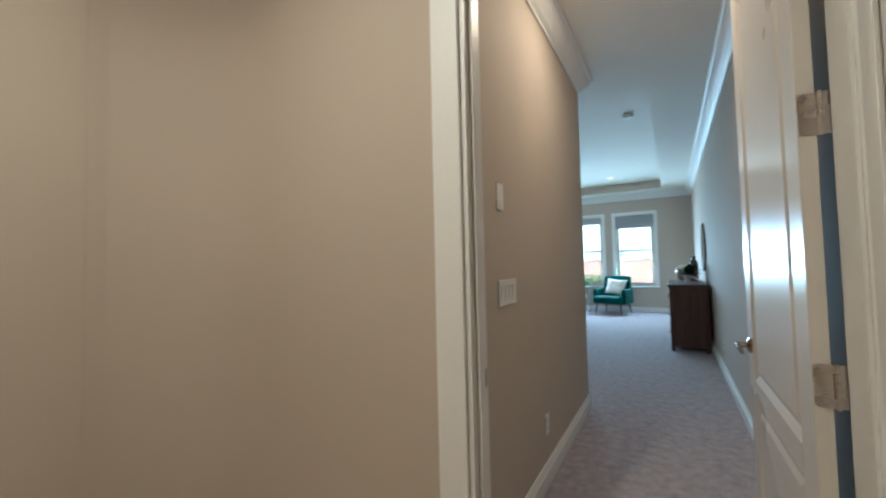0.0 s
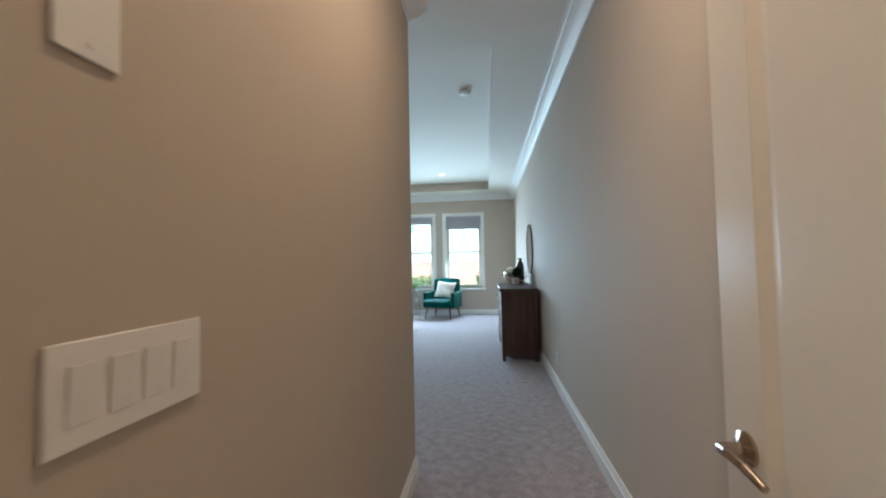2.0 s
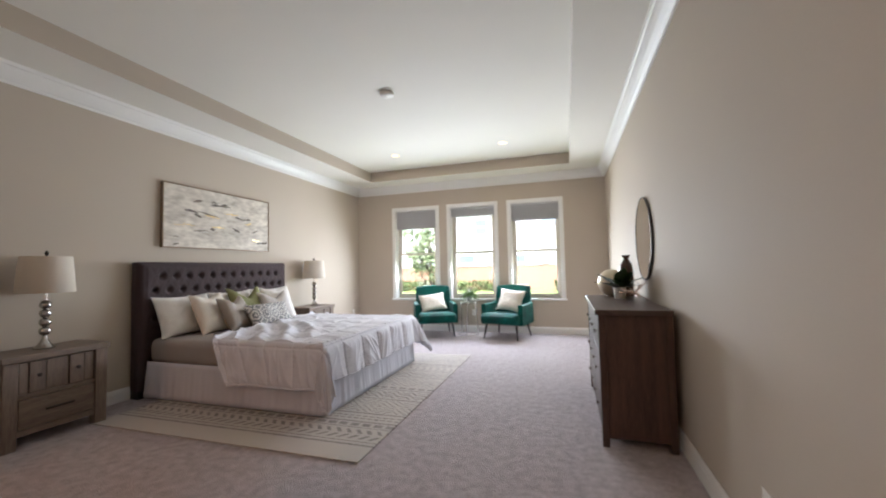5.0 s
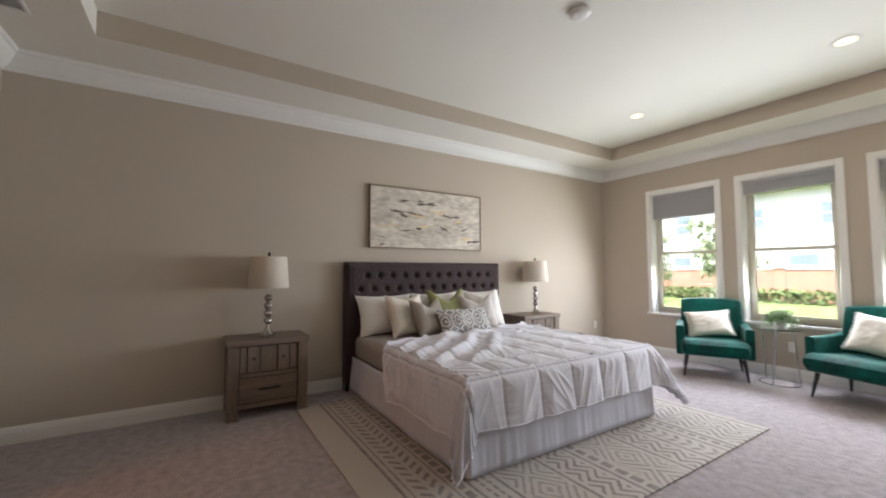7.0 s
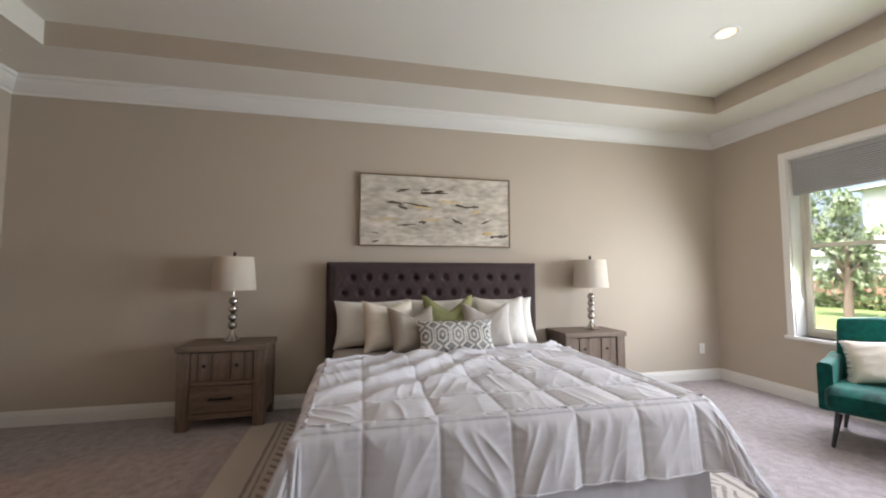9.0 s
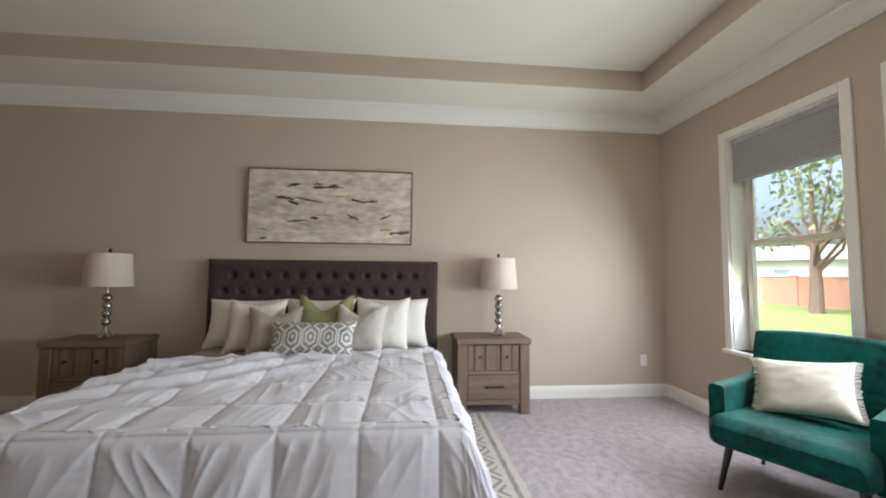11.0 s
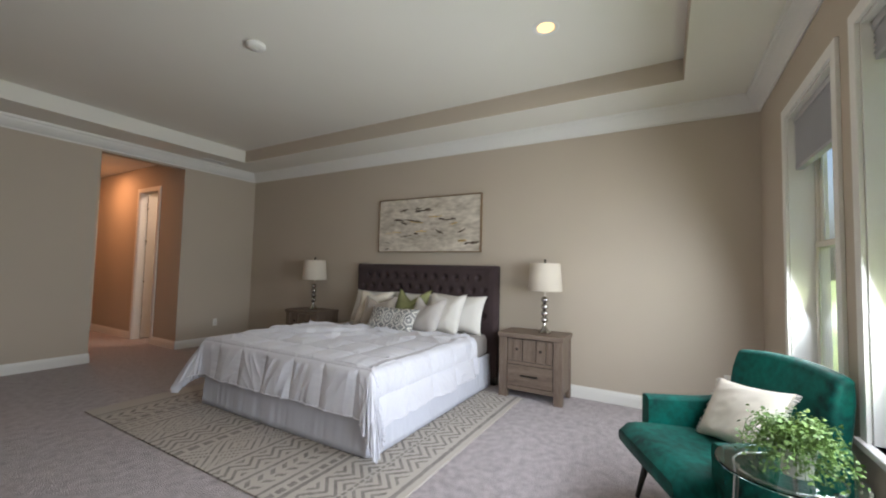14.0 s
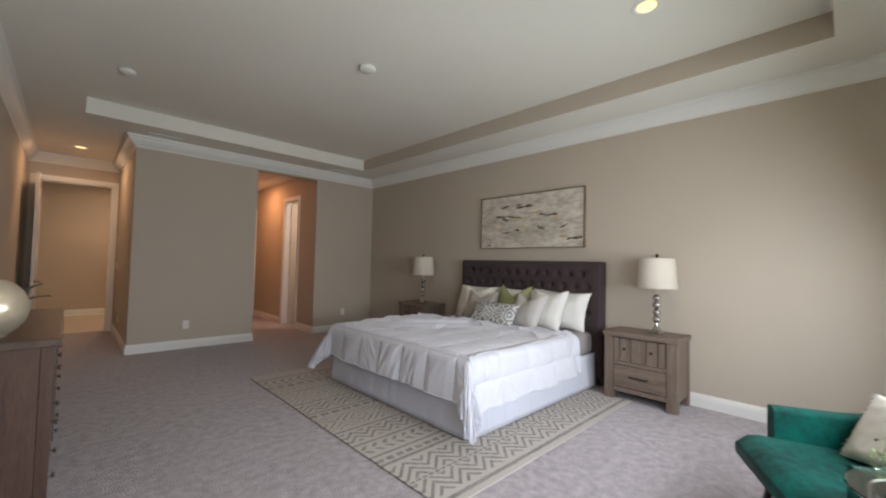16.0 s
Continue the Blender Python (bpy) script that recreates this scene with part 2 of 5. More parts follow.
sweep(bm, BASE, [(XH, YD), (XH, YS), (BX1, YS), (BX1, PY0)][::-1])
sweep(bm, BASE, [(BX0, PY0 + 0.014), (BX0, PDY0 - 0.07)][::-1])
sweep(bm, BASE, [(BX0, PDY1 + 0.07), (BX0, YS), (XW, YS), (XW, YN), (XE, YN), (XE, YD)][::-1])
sweep(bm, BASE, [(DX0 - 0.106, YD - T)] + arc + [(-1.6, -0.6), (3, -0.6), (3, YD - T)])
structure("baseboard", bm, TRIM, "white painted baseboard with a rounded top", "baseboard")

# ---- windows ----
def window(number, x, shade_z):
    w = tagged(new(f"window_{number}"), "tall white-cased single-hung window with a grey shade half drawn up", "window", kind="structure")
    a, b = x + CAS, x + WW - CAS
    z0, z1 = WZ0 + 0.03, WZ1 - CAS
    bm = bmesh.new()
    box(bm, x, a, YN - 0.018, YN, z0, WZ1, 0.003)
    box(bm, b, x + WW, YN - 0.018, YN, z0, WZ1, 0.003)
    box(bm, a, b, YN - 0.018, YN, z1, WZ1, 0.003)
    part("casing", bm, TRIM, w)
    part("window_sill", blocks((x - 0.02, x + WW + 0.02, YN - 0.035, YN + 0.13, WZ0, z0), bevel=0.004), TRIM, w)
    bm = bmesh.new()
    box(bm, a, a + 0.012, YN, YN + 0.13, z0, z1 - 0.012)
    box(bm, b - 0.012, b, YN, YN + 0.13, z0, z1 - 0.012)
    box(bm, a, b, YN, YN + 0.13, z1 - 0.012, z1)
    part("jamb", bm, TRIM, w)
    mid = z0 + 0.5 * (z1 - z0)
    bm = bmesh.new()
    for c, d in ((a + 0.012, a + 0.05), (b - 0.05, b - 0.012)):
        box(bm, c, d, YN + 0.13, YN + 0.19, z0, z1, 0.004)
    box(bm, a + 0.05, b - 0.05, YN + 0.13, YN + 0.19, z0, z0 + 0.05, 0.004)
    box(bm, a + 0.05, b - 0.05, YN + 0.13, YN + 0.19, z1 - 0.05, z1, 0.004)
    part("window_frame", bm, VINYL, w)
    for name, s0, s1, y in (("lower_sash", z0 + 0.05, mid + 0.02, YN + 0.115), ("upper_sash", mid - 0.02, z1 - 0.05, YN + 0.145)):
        bm = bmesh.new()
        c, d = a + 0.045, b - 0.045
        for r in ((c, c + 0.035, s0, s1), (d - 0.035, d, s0, s1), (c + 0.035, d - 0.035, s0, s0 + 0.035), (c + 0.035, d - 0.035, s1 - 0.035, s1)):
            box(bm, r[0], r[1], y, y + 0.03, r[2], r[3], 0.003)
        sash = part(name, bm, VINYL, w)
        pane = part("pane", blocks((c + 0.035, d - 0.035, y + 0.012, y + 0.018, s0 + 0.035, s1 - 0.035)), GLASS, sash)
        pane.visible_shadow = False
    # pleated shade with a head rail and a bottom rail
    bm = bmesh.new()
    top = z1 - 0.012
    box(bm, a + 0.016, b - 0.016, YN + 0.03, YN + 0.085, top - 0.04, top, 0.004)
    n = int((top - 0.04 - shade_z - 0.02) / 0.02)
    step = (top - 0.04 - shade_z - 0.02) / n
    for k in range(n):
        za = shade_z + 0.02 + k * step
        ring = [(YN + 0.045, za), (YN + 0.033, za + step / 2), (YN + 0.045, za + step), (YN + 0.068, za + step), (YN + 0.08, za + step / 2), (YN + 0.068, za)]
        lo = [bm.verts.new((a + 0.018, y, z)) for y, z in ring]
        hi = [bm.verts.new((b - 0.018, y, z)) for y, z in ring]
        for i in range(6):
            bm.faces.new((lo[i], lo[(i + 1) % 6], hi[(i + 1) % 6], hi[i]))
        bm.faces.new(lo)
        bm.faces.new(hi)
    box(bm, a + 0.018, b - 0.018, YN + 0.036, YN + 0.078, shade_z, shade_z + 0.02, 0.004)
    part("shade", bm, SHADE, w, "grey pleated cellular shade")
    return w


for i, (x, sz) in enumerate(WINDOWS):
    window(i + 1, x, sz)
    window_light("sky_stand_in", x + WW / 2, 1.32, WW - 2 * CAS - 0.10, 0.72, 5.6, -16, 165, SKYLIGHT)
    window_light("lawn_stand_in", x + WW / 2, 1.00, WW - 2 * CAS - 0.10, 0.44, 0.80, 12, 175, LAWNLIGHT)


# ---- doors ----
def panel_leaf(bm, w, h, t, rails):
    """A door leaf in x, 0 to w, with sunken panels on both faces; rails are panel (z0, z1) pairs."""
    st = 0.115
    box(bm, 0, st, -t / 2, t / 2, 0, h, 0.002)
    box(bm, w - st, w, -t / 2, t / 2, 0, h, 0.002)
    z = 0
    for a, b in rails:
        box(bm, st, w - st, -t / 2, t / 2, z, a)
        z = b
    box(bm, st, w - st, -t / 2, t / 2, z, h)
    for a, b in rails:
        box(bm, st, w - st, -t / 2 + 0.011, t / 2 - 0.011, a, b)
        for s in (-1, 1):
            y0, y1 = s * (t / 2 - 0.011), s * (t / 2 - 0.003)
            ring0 = [(st, a), (w - st, a), (w - st, b), (st, b)]
            ins = 0.028
            ring1 = [(st + ins, a + ins), (w - st - ins, a + ins), (w - st - ins, b - ins), (st + ins, b - ins)]
            ins2 = 0.05
            ring2 = [(st + ins2, a + ins2), (w - st - ins2, a + ins2), (w - st - ins2, b - ins2), (st + ins2, b - ins2)]
            v0 = [bm.verts.new((p, s * (t / 2 - 0.001), q)) for p, q in ring0]
            v1 = [bm.verts.new((p, y0 + s * 0.0006, q)) for p, q in ring1]
            v2 = [bm.verts.new((p, y1, q)) for p, q in ring2]
            for r0, r1 in ((v0, v1), (v1, v2)):
                for k in range(4):
                    bm.faces.new((r0[k], r0[(k + 1) % 4], r1[(k + 1) % 4], r1[k]))
            bm.faces.new(v2)


def lever(parent, x, z, t, mat):
    for s in (-1, 1):
        bm = bmesh.new()
        lathe(bm, [(0.032, 0), (0.032, 0.006), (0.022, 0.012), (0.012, 0.016), (0.011, 0.05), (0.0, 0.052)], 24)
        bmesh.ops.transform(bm, matrix=pose(x, s * t / 2, z, -90 * s), verts=bm.verts)
        pts = [(x, s * (t / 2 + 0.045), z), (x - 0.03, s * (t / 2 + 0.052), z + 0.006), (x - 0.07, s * (t / 2 + 0.05), z + 0.002), (x - 0.115, s * (t / 2 + 0.046), z - 0.012)]
        for a, b, r0, r1 in zip(pts, pts[1:], (0.011, 0.010, 0.009), (0.010, 0.009, 0.007)):
            tube(bm, a, b, r0, r1)
        part("door_handle", bm, mat, parent, "polished nickel lever handle", True)


def hinges(parent, heights, mat, edge=-0.026):
    """Butt hinges at the leaf's edge: a plate let into the leaf, the barrel, and a plate to the jamb."""
    for z in heights:
        bm = bmesh.new()
        y0, yb, y1 = edge + 0.016, edge - 0.026, edge - 0.044
        for a, c, round_a in ((y0, yb + 0.004, True), (yb - 0.004, y1, False)):
            ring = []
            for cy, cz, st in ((a - 0.010 if round_a else a, z + 0.041, 0), (a - 0.010 if round_a else a, z - 0.041, 1)):
                if round_a:
                    for k in range(5):
                        g = math.pi / 2 * (k / 4 + st)
                        ring.append((cy + 0.010 * math.sin(g), cz + 0.010 * math.cos(g)))
                else:
                    ring.append((a, cz + (0.010 if st == 0 else -0.010)))
            ring += [(c, z - 0.051), (c, z + 0.051)]
            front = [bm.verts.new((-0.0032, p, q)) for p, q in ring]
            back = [bm.verts.new((-0.0005, p, q)) for p, q in ring]
            bm.faces.new(front)
            bm.faces.new(back[::-1])
            for i in range(len(ring)):
                j = (i + 1) % len(ring)
                bm.faces.new((front[i], front[j], back[j], back[i]))
        bmesh.ops.recalc_face_normals(bm, faces=bm.faces)
        for k in range(5):
            tube(bm, (-0.006, yb, z - 0.051 + 0.0207 * k), (-0.006, yb, z - 0.051 + 0.0207 * k + 0.0192), 0.0062, 0.0062, 12)
        tube(bm, (-0.006, yb, z - 0.054), (-0.006, yb, z + 0.054), 0.004, 0.004, 10)
        h = part("hinge", bm, mat, parent, "rounded nickel butt hinge")
        for dy, dz in ((0.002, 0.036), (0.008, 0.0), (0.002, -0.036)):
            bm = bmesh.new()
            lathe(bm, [(0.0, 0.0012), (0.0028, 0.0010), (0.0034, 0.0)], 10)
            bmesh.ops.transform(bm, matrix=pose(-0.0033, edge - 0.006 + dy, z + dz, 0, -90), verts=bm.verts)
            part("screw", bm, mat, h, "", True)


DOORPAINT = material("door_gloss_paint", (0.66, 0.62, 0.56), 0.28, 0.02, 0.6, 50, 0.0)
DOORPAINT.node_tree.nodes["Principled BSDF"].inputs["Specular IOR Level"].default_value = 0.3
DW = 0.845
d1 = tagged(new("door_1"), "open two-panel white painted door with a nickel lever", "door", kind="structure")
d1.matrix_world = pose(0.738, YD + 0.012, 0.012, 0, 0, 90.6)
bm = bmesh.new()
panel_leaf(bm, DW, 2.43, 0.036, [(0.24, 0.66), (0.745, 2.30)])
bmesh.ops.translate(bm, verts=bm.verts, vec=(0, -0.026, 0))
leaf = part("leaf", bm, DOORPAINT, d1)
LEVER = material("warm_polished_nickel", (0.42, 0.35, 0.28), 0.16, 0.08, 8, 90, 0.02, metal=1.0)
lever(leaf, DW - 0.065, 0.875, 0.036, LEVER)
for o in leaf.children:
    o.location = (0, -0.026, 0)
hinges(d1, (0.30, 0.93, 1.58, 2.21), METAL)
bm = bmesh.new()
for y0, y1 in ((YD - T - 0.018, YD - T), (YD, YD + 0.018)):
    box(bm, DX0 - (0.068 if y0 == YD else 0.105), DX0, y0, y1, 0, DH + 0.075, 0.004)
    box(bm, DX1 + 0.006, DX1 + 0.081, y0, y1, 0, DH + 0.075, 0.004)
    for k in range(2):
        box(bm, DX1 + 0.030 + 0.026 * k, DX1 + 0.040 + 0.026 * k, y0 - 0.005, y0, 0, DH + 0.07, 0.002)
    box(bm, DX0, DX1, y0, y1, DH, DH + 0.075, 0.004)
for x0, x1 in ((DX0, DX0 + 0.016), (DX1, DX1 + 0.016)):
    box(bm, x0, x1, YD - T, YD, 0, DH - 0.016)
box(bm, DX0, DX1, YD - T, YD, DH - 0.016, DH)
box(bm, DX0 + 0.016, DX0 + 0.028, YD - 0.085, YD - 0.045, 0, DH - 0.016, 0.003)
structure("trim_door", bm, TRIM, "white door casing and jamb of the bedroom door", "trim")
bm = blocks((DX0 + 0.016, DX0 + 0.018, YD - 0.04, YD - 0.01, 0.83, 0.89))
tagged(link("strike_plate", bm, METAL), "small dark nickel strike plate on the door jamb", "strike plate")

bm = bmesh.new()
box(bm, BX0 + 0.01, BX0 + 0.04, PY0 - T, PY0 + 0.012, 0, 2.44, 0.004)
box(bm, BX0 + 0.04, -1.722, PY0, PY0 + 0.018, 2.40, 2.47, 0.004)
structure("trim_bath_door", bm, TRIM, "white casing of the bath doorway", "trim")
w4 = tagged(new("window_4"), "small bright bath window with a white frame", "window", kind="structure")
part("window_frame", blocks((-3.65, -3.61, -0.70, -0.63, 1.10, 1.75), (-3.09, -3.05, -0.70, -0.63, 1.10, 1.75), (-3.61, -3.09, -0.70, -0.63, 1.10, 1.14), (-3.61, -3.09, -0.70, -0.63, 1.71, 1.75)), VINYL, w4)
part("pane", blocks((-3.61, -3.09, -0.67, -0.664, 1.14, 1.71)), GLASS, w4).visible_shadow = False

d2 = tagged(new("door_2"), "ajar white panel door in the bath passage", "door", kind="structure")
d2.matrix_world = pose(BX0 - T + 0.012, PDY0 + 0.012, 0.012, 0, 0, 172)
bm = bmesh.new()
panel_leaf(bm, PDY1 - PDY0 - 0.03, 2.40, 0.036, [(0.24, 0.60), (0.77, 2.27)])
part("leaf", bm, DOORPAINT, d2)
hinges(d2, (0.34, 0.98, 1.6, 2.2), METAL, 0.0)
bm = bmesh.new()
box(bm, BX0, BX0 + 0.018, PDY0 - 0.07, PDY0, 0, 2.51, 0.004)
box(bm, BX0, BX0 + 0.018, PDY1, PDY1 + 0.07, 0, 2.51, 0.004)
box(bm, BX0, BX0 + 0.018, PDY0, PDY1, 2.44, 2.51, 0.004)
box(bm, BX0 - T, BX0, PDY0, PDY0 + 0.012, 0, 2.44)
box(bm, BX0 - T, BX0, PDY1 - 0.012, PDY1, 0, 2.44)
structure("trim_passage_door", bm, TRIM, "white casing of the passage doorway", "trim")

# ---- ceiling fixtures ----
CAN = glow_material("lit_can_lens", (1.0, 0.62, 0.24), 0.42)
WARM = (1.0, 0.80, 0.60)


def can_light(x, y, z, watts, label, radius=0.085, tone=WARM):
    t = thing("recessed_light", label, "ceiling light", (x, y, z), group="recessed ceiling lights")
    bm = bmesh.new()
    lathe(bm, [(radius, -0.001), (radius + 0.012, -0.004), (radius - 0.004, -0.010), (radius - 0.022, -0.004), (radius - 0.024, -0.001)], 40)
    part("ring", bm, TRIM, t, "white trim ring", True)
    bm = bmesh.new()
    lathe(bm, [(0.0, -0.004), (radius - 0.024, -0.004), (radius - 0.024, -0.001), (0, -0.001)], 32)
    part("lens", bm, CAN, t, "glowing warm lens")
    la = new("recessed_lamp", bpy.data.lights.new("recessed_lamp", "AREA"))
    la.data.shape, la.data.size, la.data.energy, la.data.color = "DISK", radius * 1.2, watts * 4, tone
    la.location = (x, y, z - 0.02)


can_light(-2.349, 9.885, HT, 0.25, "lit round recessed downlight in the ceiling tray")
can_light(-0.605, 9.87, HT, 0.25, "lit round recessed downlight in the ceiling tray")
can_light(0.337, 3.0, H, 0.52, "lit round recessed downlight in the entry hall", tone=(1.0, 0.58, 0.31))
can_light(-2.15, 2.35, H, 1.0, "lit round recessed downlight in the bath passage", tone=(1.0, 0.42, 0.17))
can_light(BX0 - 0.55, 3.75, H, 1.0, "lit round recessed downlight in the closet", tone=(1.0, 0.70, 0.48))
# foyer downlight is unseen, added where it lights both foyer walls alike
can_light(-0.36, 0.68, H, 1.4, "unseen recessed downlight added to light the foyer", tone=(1.0, 0.65, 0.38))

# ---- outside ----
GZ = -0.30
BRICK = material("garden_wall_block", (0.36, 0.19, 0.135), 0.9, 0.15, 2, 30, 0.3)
STUCCO = material("house_stucco", (0.5, 0.5, 0.52), 0.9, 0.05, 0.7, 20, 0.3)
ROOF = material("roof_shingle", (0.30, 0.285, 0.27), 0.9, 0.2, 1, 20, 0.3)
PANE = material("far_window_glass", (0.16, 0.20, 0.27), 0.08, 0.1, 1, 10, 0.0)
LEAF = material("tree_leaf", (0.11, 0.15, 0.075), 0.6, 0.25, 3, 30, 0.1, second=(0.21, 0.25, 0.13))
BARK = material("tree_bark", (0.14, 0.10, 0.075), 0.9, 0.3, 6, 60, 0.5)
HEDGE = material("hedge_leaf", (0.06, 0.11, 0.03), 0.7, 0.3, 3, 30, 0.1, second=(0.13, 0.17, 0.05))
bm = bmesh.new()
box(bm, -600, 600, -600, 900, GZ - 0.2, GZ)
structure("ground", bm, GRASS, "bright green mown lawn", "ground")

g = thing("garden_wall", "long reddish block garden wall with pillars and pale caps", "garden wall", (-4, 29.5, GZ))
part("wall_panel", blocks((-21, 30, -0.1, 0.1, 0, 1.55)), BRICK, g)
part("coping", blocks((-21, 30, -0.14, 0.14, 1.55, 1.63), bevel=0.01), STUCCO, g, "pale coping")
for k in range(-7, 11):
    part("pillar", blocks((3 * k - 0.2, 3 * k + 0.2, -0.2, 0.2, 0, 1.62)), BRICK, g)
    bm = bmesh.new()
    box(bm, 3 * k - 0.25, 3 * k + 0.25, -0.25, 0.25, 1.635, 1.71, 0.02)
    part("pillar_cap", bm, STUCCO, g, "pale cap")


def house(x, y, w, d, h, wins, label, turn=0.0, roof=1.6):
    t = thing("house", label, "house", (x, y, GZ), turn)
    part("wall", blocks((-w / 2, w / 2, 0, d, 0, h)), STUCCO, t)
    bm = bmesh.new()
    o = 0.5
    v = [bm.verts.new(p) for p in ((-w / 2 - o, -o, h), (w / 2 + o, -o, h), (w / 2 + o, d + o, h), (-w / 2 - o, d + o, h), (-w / 2 + d / 2, d / 2, h + roof), (w / 2 - d / 2, d / 2, h + roof))]
    for f in ((0, 1, 5, 4), (1, 2, 5), (2, 3, 4, 5), (3, 0, 4), (0, 3, 2, 1)):
        bm.faces.new([v[i] for i in f])
    part("roof", bm, ROOF, t, "grey shingle roof")
    for a, z, ww, hh in wins:
        fr = part("window", blocks((a - ww / 2 - 0.08, a + ww / 2 + 0.08, -0.06, 0, z - 0.08, z + hh + 0.08)), TRIM, t)
        part("pane", blocks((a - ww / 2, a + ww / 2, -0.075, -0.064, z, z + hh / 2 - 0.03)), PANE, fr, "blue-grey glass")
        part("pane", blocks((a - ww / 2, a + ww / 2, -0.075, -0.064, z + hh / 2 + 0.03, z + hh)), PANE, fr, "blue-grey glass")
    return t


house(-6.75, 37, 21.5, 9, 6.6, [(-8.4, 1.1, 1.2, 1.4), (-4.25, 1.1, 1.0, 1.4), (-1.35, 1.1, 1.4, 1.4), (3.25, 1.1, 1.0, 1.4), (8.25, 1.0, 1.6, 1.5), (-8.2, 4.3, 1.0, 1.3), (-3.75, 4.3, 1.0, 1.3), (0.05, 4.3, 1.0, 1.3),
                               (2.45, 4.7, 1.1, 0.7), (5.65, 4.7, 1.1, 0.7), (8.65, 4.3, 1.0, 1.3)],
      "white two-storey house behind a garden wall")
house(-34, 46, 16, 9, 3.2, [(-5, 1.0, 1.2, 1.3), (-1, 1.0, 1.2, 1.3), (4, 1.0, 1.2, 1.3)], "white single-storey house far across the lawn", 35)
house(19, 38, 14, 9, 6.4, [(-4, 1.1, 1.2, 1.4), (0, 1.1, 1.2, 1.4), (-4, 4.3, 1.2, 1.3), (1, 4.3, 1.2, 1.3)], "white two-storey house beside its neighbour")


def tree(x, y, h, spread, seed, label, leaf_mat=LEAF, leaves=2600, low=0.3):
    """Tapered trunk, forked limbs, and a crown of many small leaf blades in clumps."""
    rnd = random.Random(seed)
    t = thing("tree", label, "tree", (x, y, GZ))
    bm = bmesh.new()
    tube(bm, (0, 0, -0.05), (0.05, 0.02, h * 0.45), 0.035 * h, 0.02 * h, 10)
    tips = []
    for k in range(11):
        a = rnd.uniform(0, 2 * math.pi)
        z0 = h * rnd.uniform(low * 0.6, 0.45)
        mid = Vector((math.cos(a) * spread * 0.35, math.sin(a) * spread * 0.35, z0 + h * rnd.uniform(0.08, 0.2)))
        tip = Vector((math.cos(a) * spread * rnd.uniform(0.5, 0.9), math.sin(a) * spread * rnd.uniform(0.5, 0.9), h * rnd.uniform(low + 0.1, 0.95)))
        tube(bm, (0, 0, z0), mid, 0.012 * h, 0.008 * h, 7)
        tube(bm, mid, tip, 0.008 * h, 0.002 * h, 6)
        tips += [mid.lerp(tip, 0.5), tip]
    tips += [Vector((rnd.uniform(-.2, .2) * spread, rnd.uniform(-.2, .2) * spread, h * rnd.uniform(0.6, 1.0))) for _ in range(8)]
    tube(bm, (0.05, 0.02, h * 0.45), (0, 0, h * 0.9), 0.02 * h, 0.004 * h, 8)
    part("trunk", bm, BARK, t)
    verts, faces = [], []
    for k in range(leaves):
        c = rnd.choice(tips)
        r = spread * 0.30
        p = c + Vector((rnd.gauss(0, r * 0.6), rnd.gauss(0, r * 0.6), rnd.gauss(0, r * 0.5)))
        if p.z < h * low * 0.5:
            continue
        s = 0.045 * (h ** 0.5) * rnd.uniform(0.7, 1.5)
        q = Euler((rnd.uniform(0, 6.28), rnd.uniform(0, 6.28), rnd.uniform(0, 6.28))).to_quaternion()
        i = len(verts)
        verts += [p + q @ Vector(v) * s for v in ((-1, 0, 0), (0, -0.6, 0.15), (1.2, 0, 0), (0, 0.6, 0.15))]
        faces.append((i, i + 1, i + 2, i + 3))
    me = bpy.data.meshes.new("crown")
    me.from_pydata(verts, [], faces)
    me.materials.append(leaf_mat)
    cr = new("crown", me)
    cr.parent = t
    return t


tree(-5.6, 20.5, 3.2, 1.0, 3, "young evergreen tree on the lawn", low=0.1, leaves=1100)
tree(-10.6, 24.2, 4.2, 1.05, 5, "slender magnolia tree on the lawn", low=0.1, leaves=1700)
tree(-15, 26, 7.5, 3.0, 8, "tall thin-leaved tree beyond the lawn", leaves=1100)
tree(-40, 34, 9, 4.2, 11, "large rounded tree far across the lawn", leaves=4500)
tree(-55, 40, 10, 5.0, 12, "large rounded tree far across the lawn", leaves=4500)
tree(-72, 36, 11, 5.5, 13, "large rounded tree far across the lawn", leaves=4500)
tree(6.5, 27, 5.5, 1.8, 14, "small leafy tree before the garden wall", leaves=3000)
rnd = random.Random(5)
for hx, hy, hw, hl in ((-9.0, 28.3, 12.0, 0.6), (-30, 32, 18, 1.0), (4, 28.4, 9, 0.6)):
    hb = thing("hedge", "low clipped green hedge on the lawn", "hedge", (hx, hy, GZ))
    verts, faces = [], []
    for k in range(3000):
        p = Vector((rnd.uniform(-hw / 2, hw / 2), rnd.uniform(-hl / 2, hl / 2), rnd.uniform(0.0, 0.62 + 0.2 * noise.noise((k * 0.37, 0, 0)))))
        s = rnd.uniform(0.05, 0.13)
        q = Euler((rnd.uniform(0, 6.28), rnd.uniform(0, 6.28), rnd.uniform(0, 6.28))).to_quaternion()
        i = len(verts)
        verts += [p + q @ Vector(v) * s for v in ((-1, 0, 0), (0, -0.6, 0.1), (1.2, 0, 0), (0, 0.6, 0.1))]
        faces.append((i, i + 1, i + 2, i + 3))
    me = bpy.data.meshes.new("leaves")
    me.from_pydata(verts, [], faces)
    me.materials.append(HEDGE)
    lf = new("leaves", me)
    lf.parent = hb

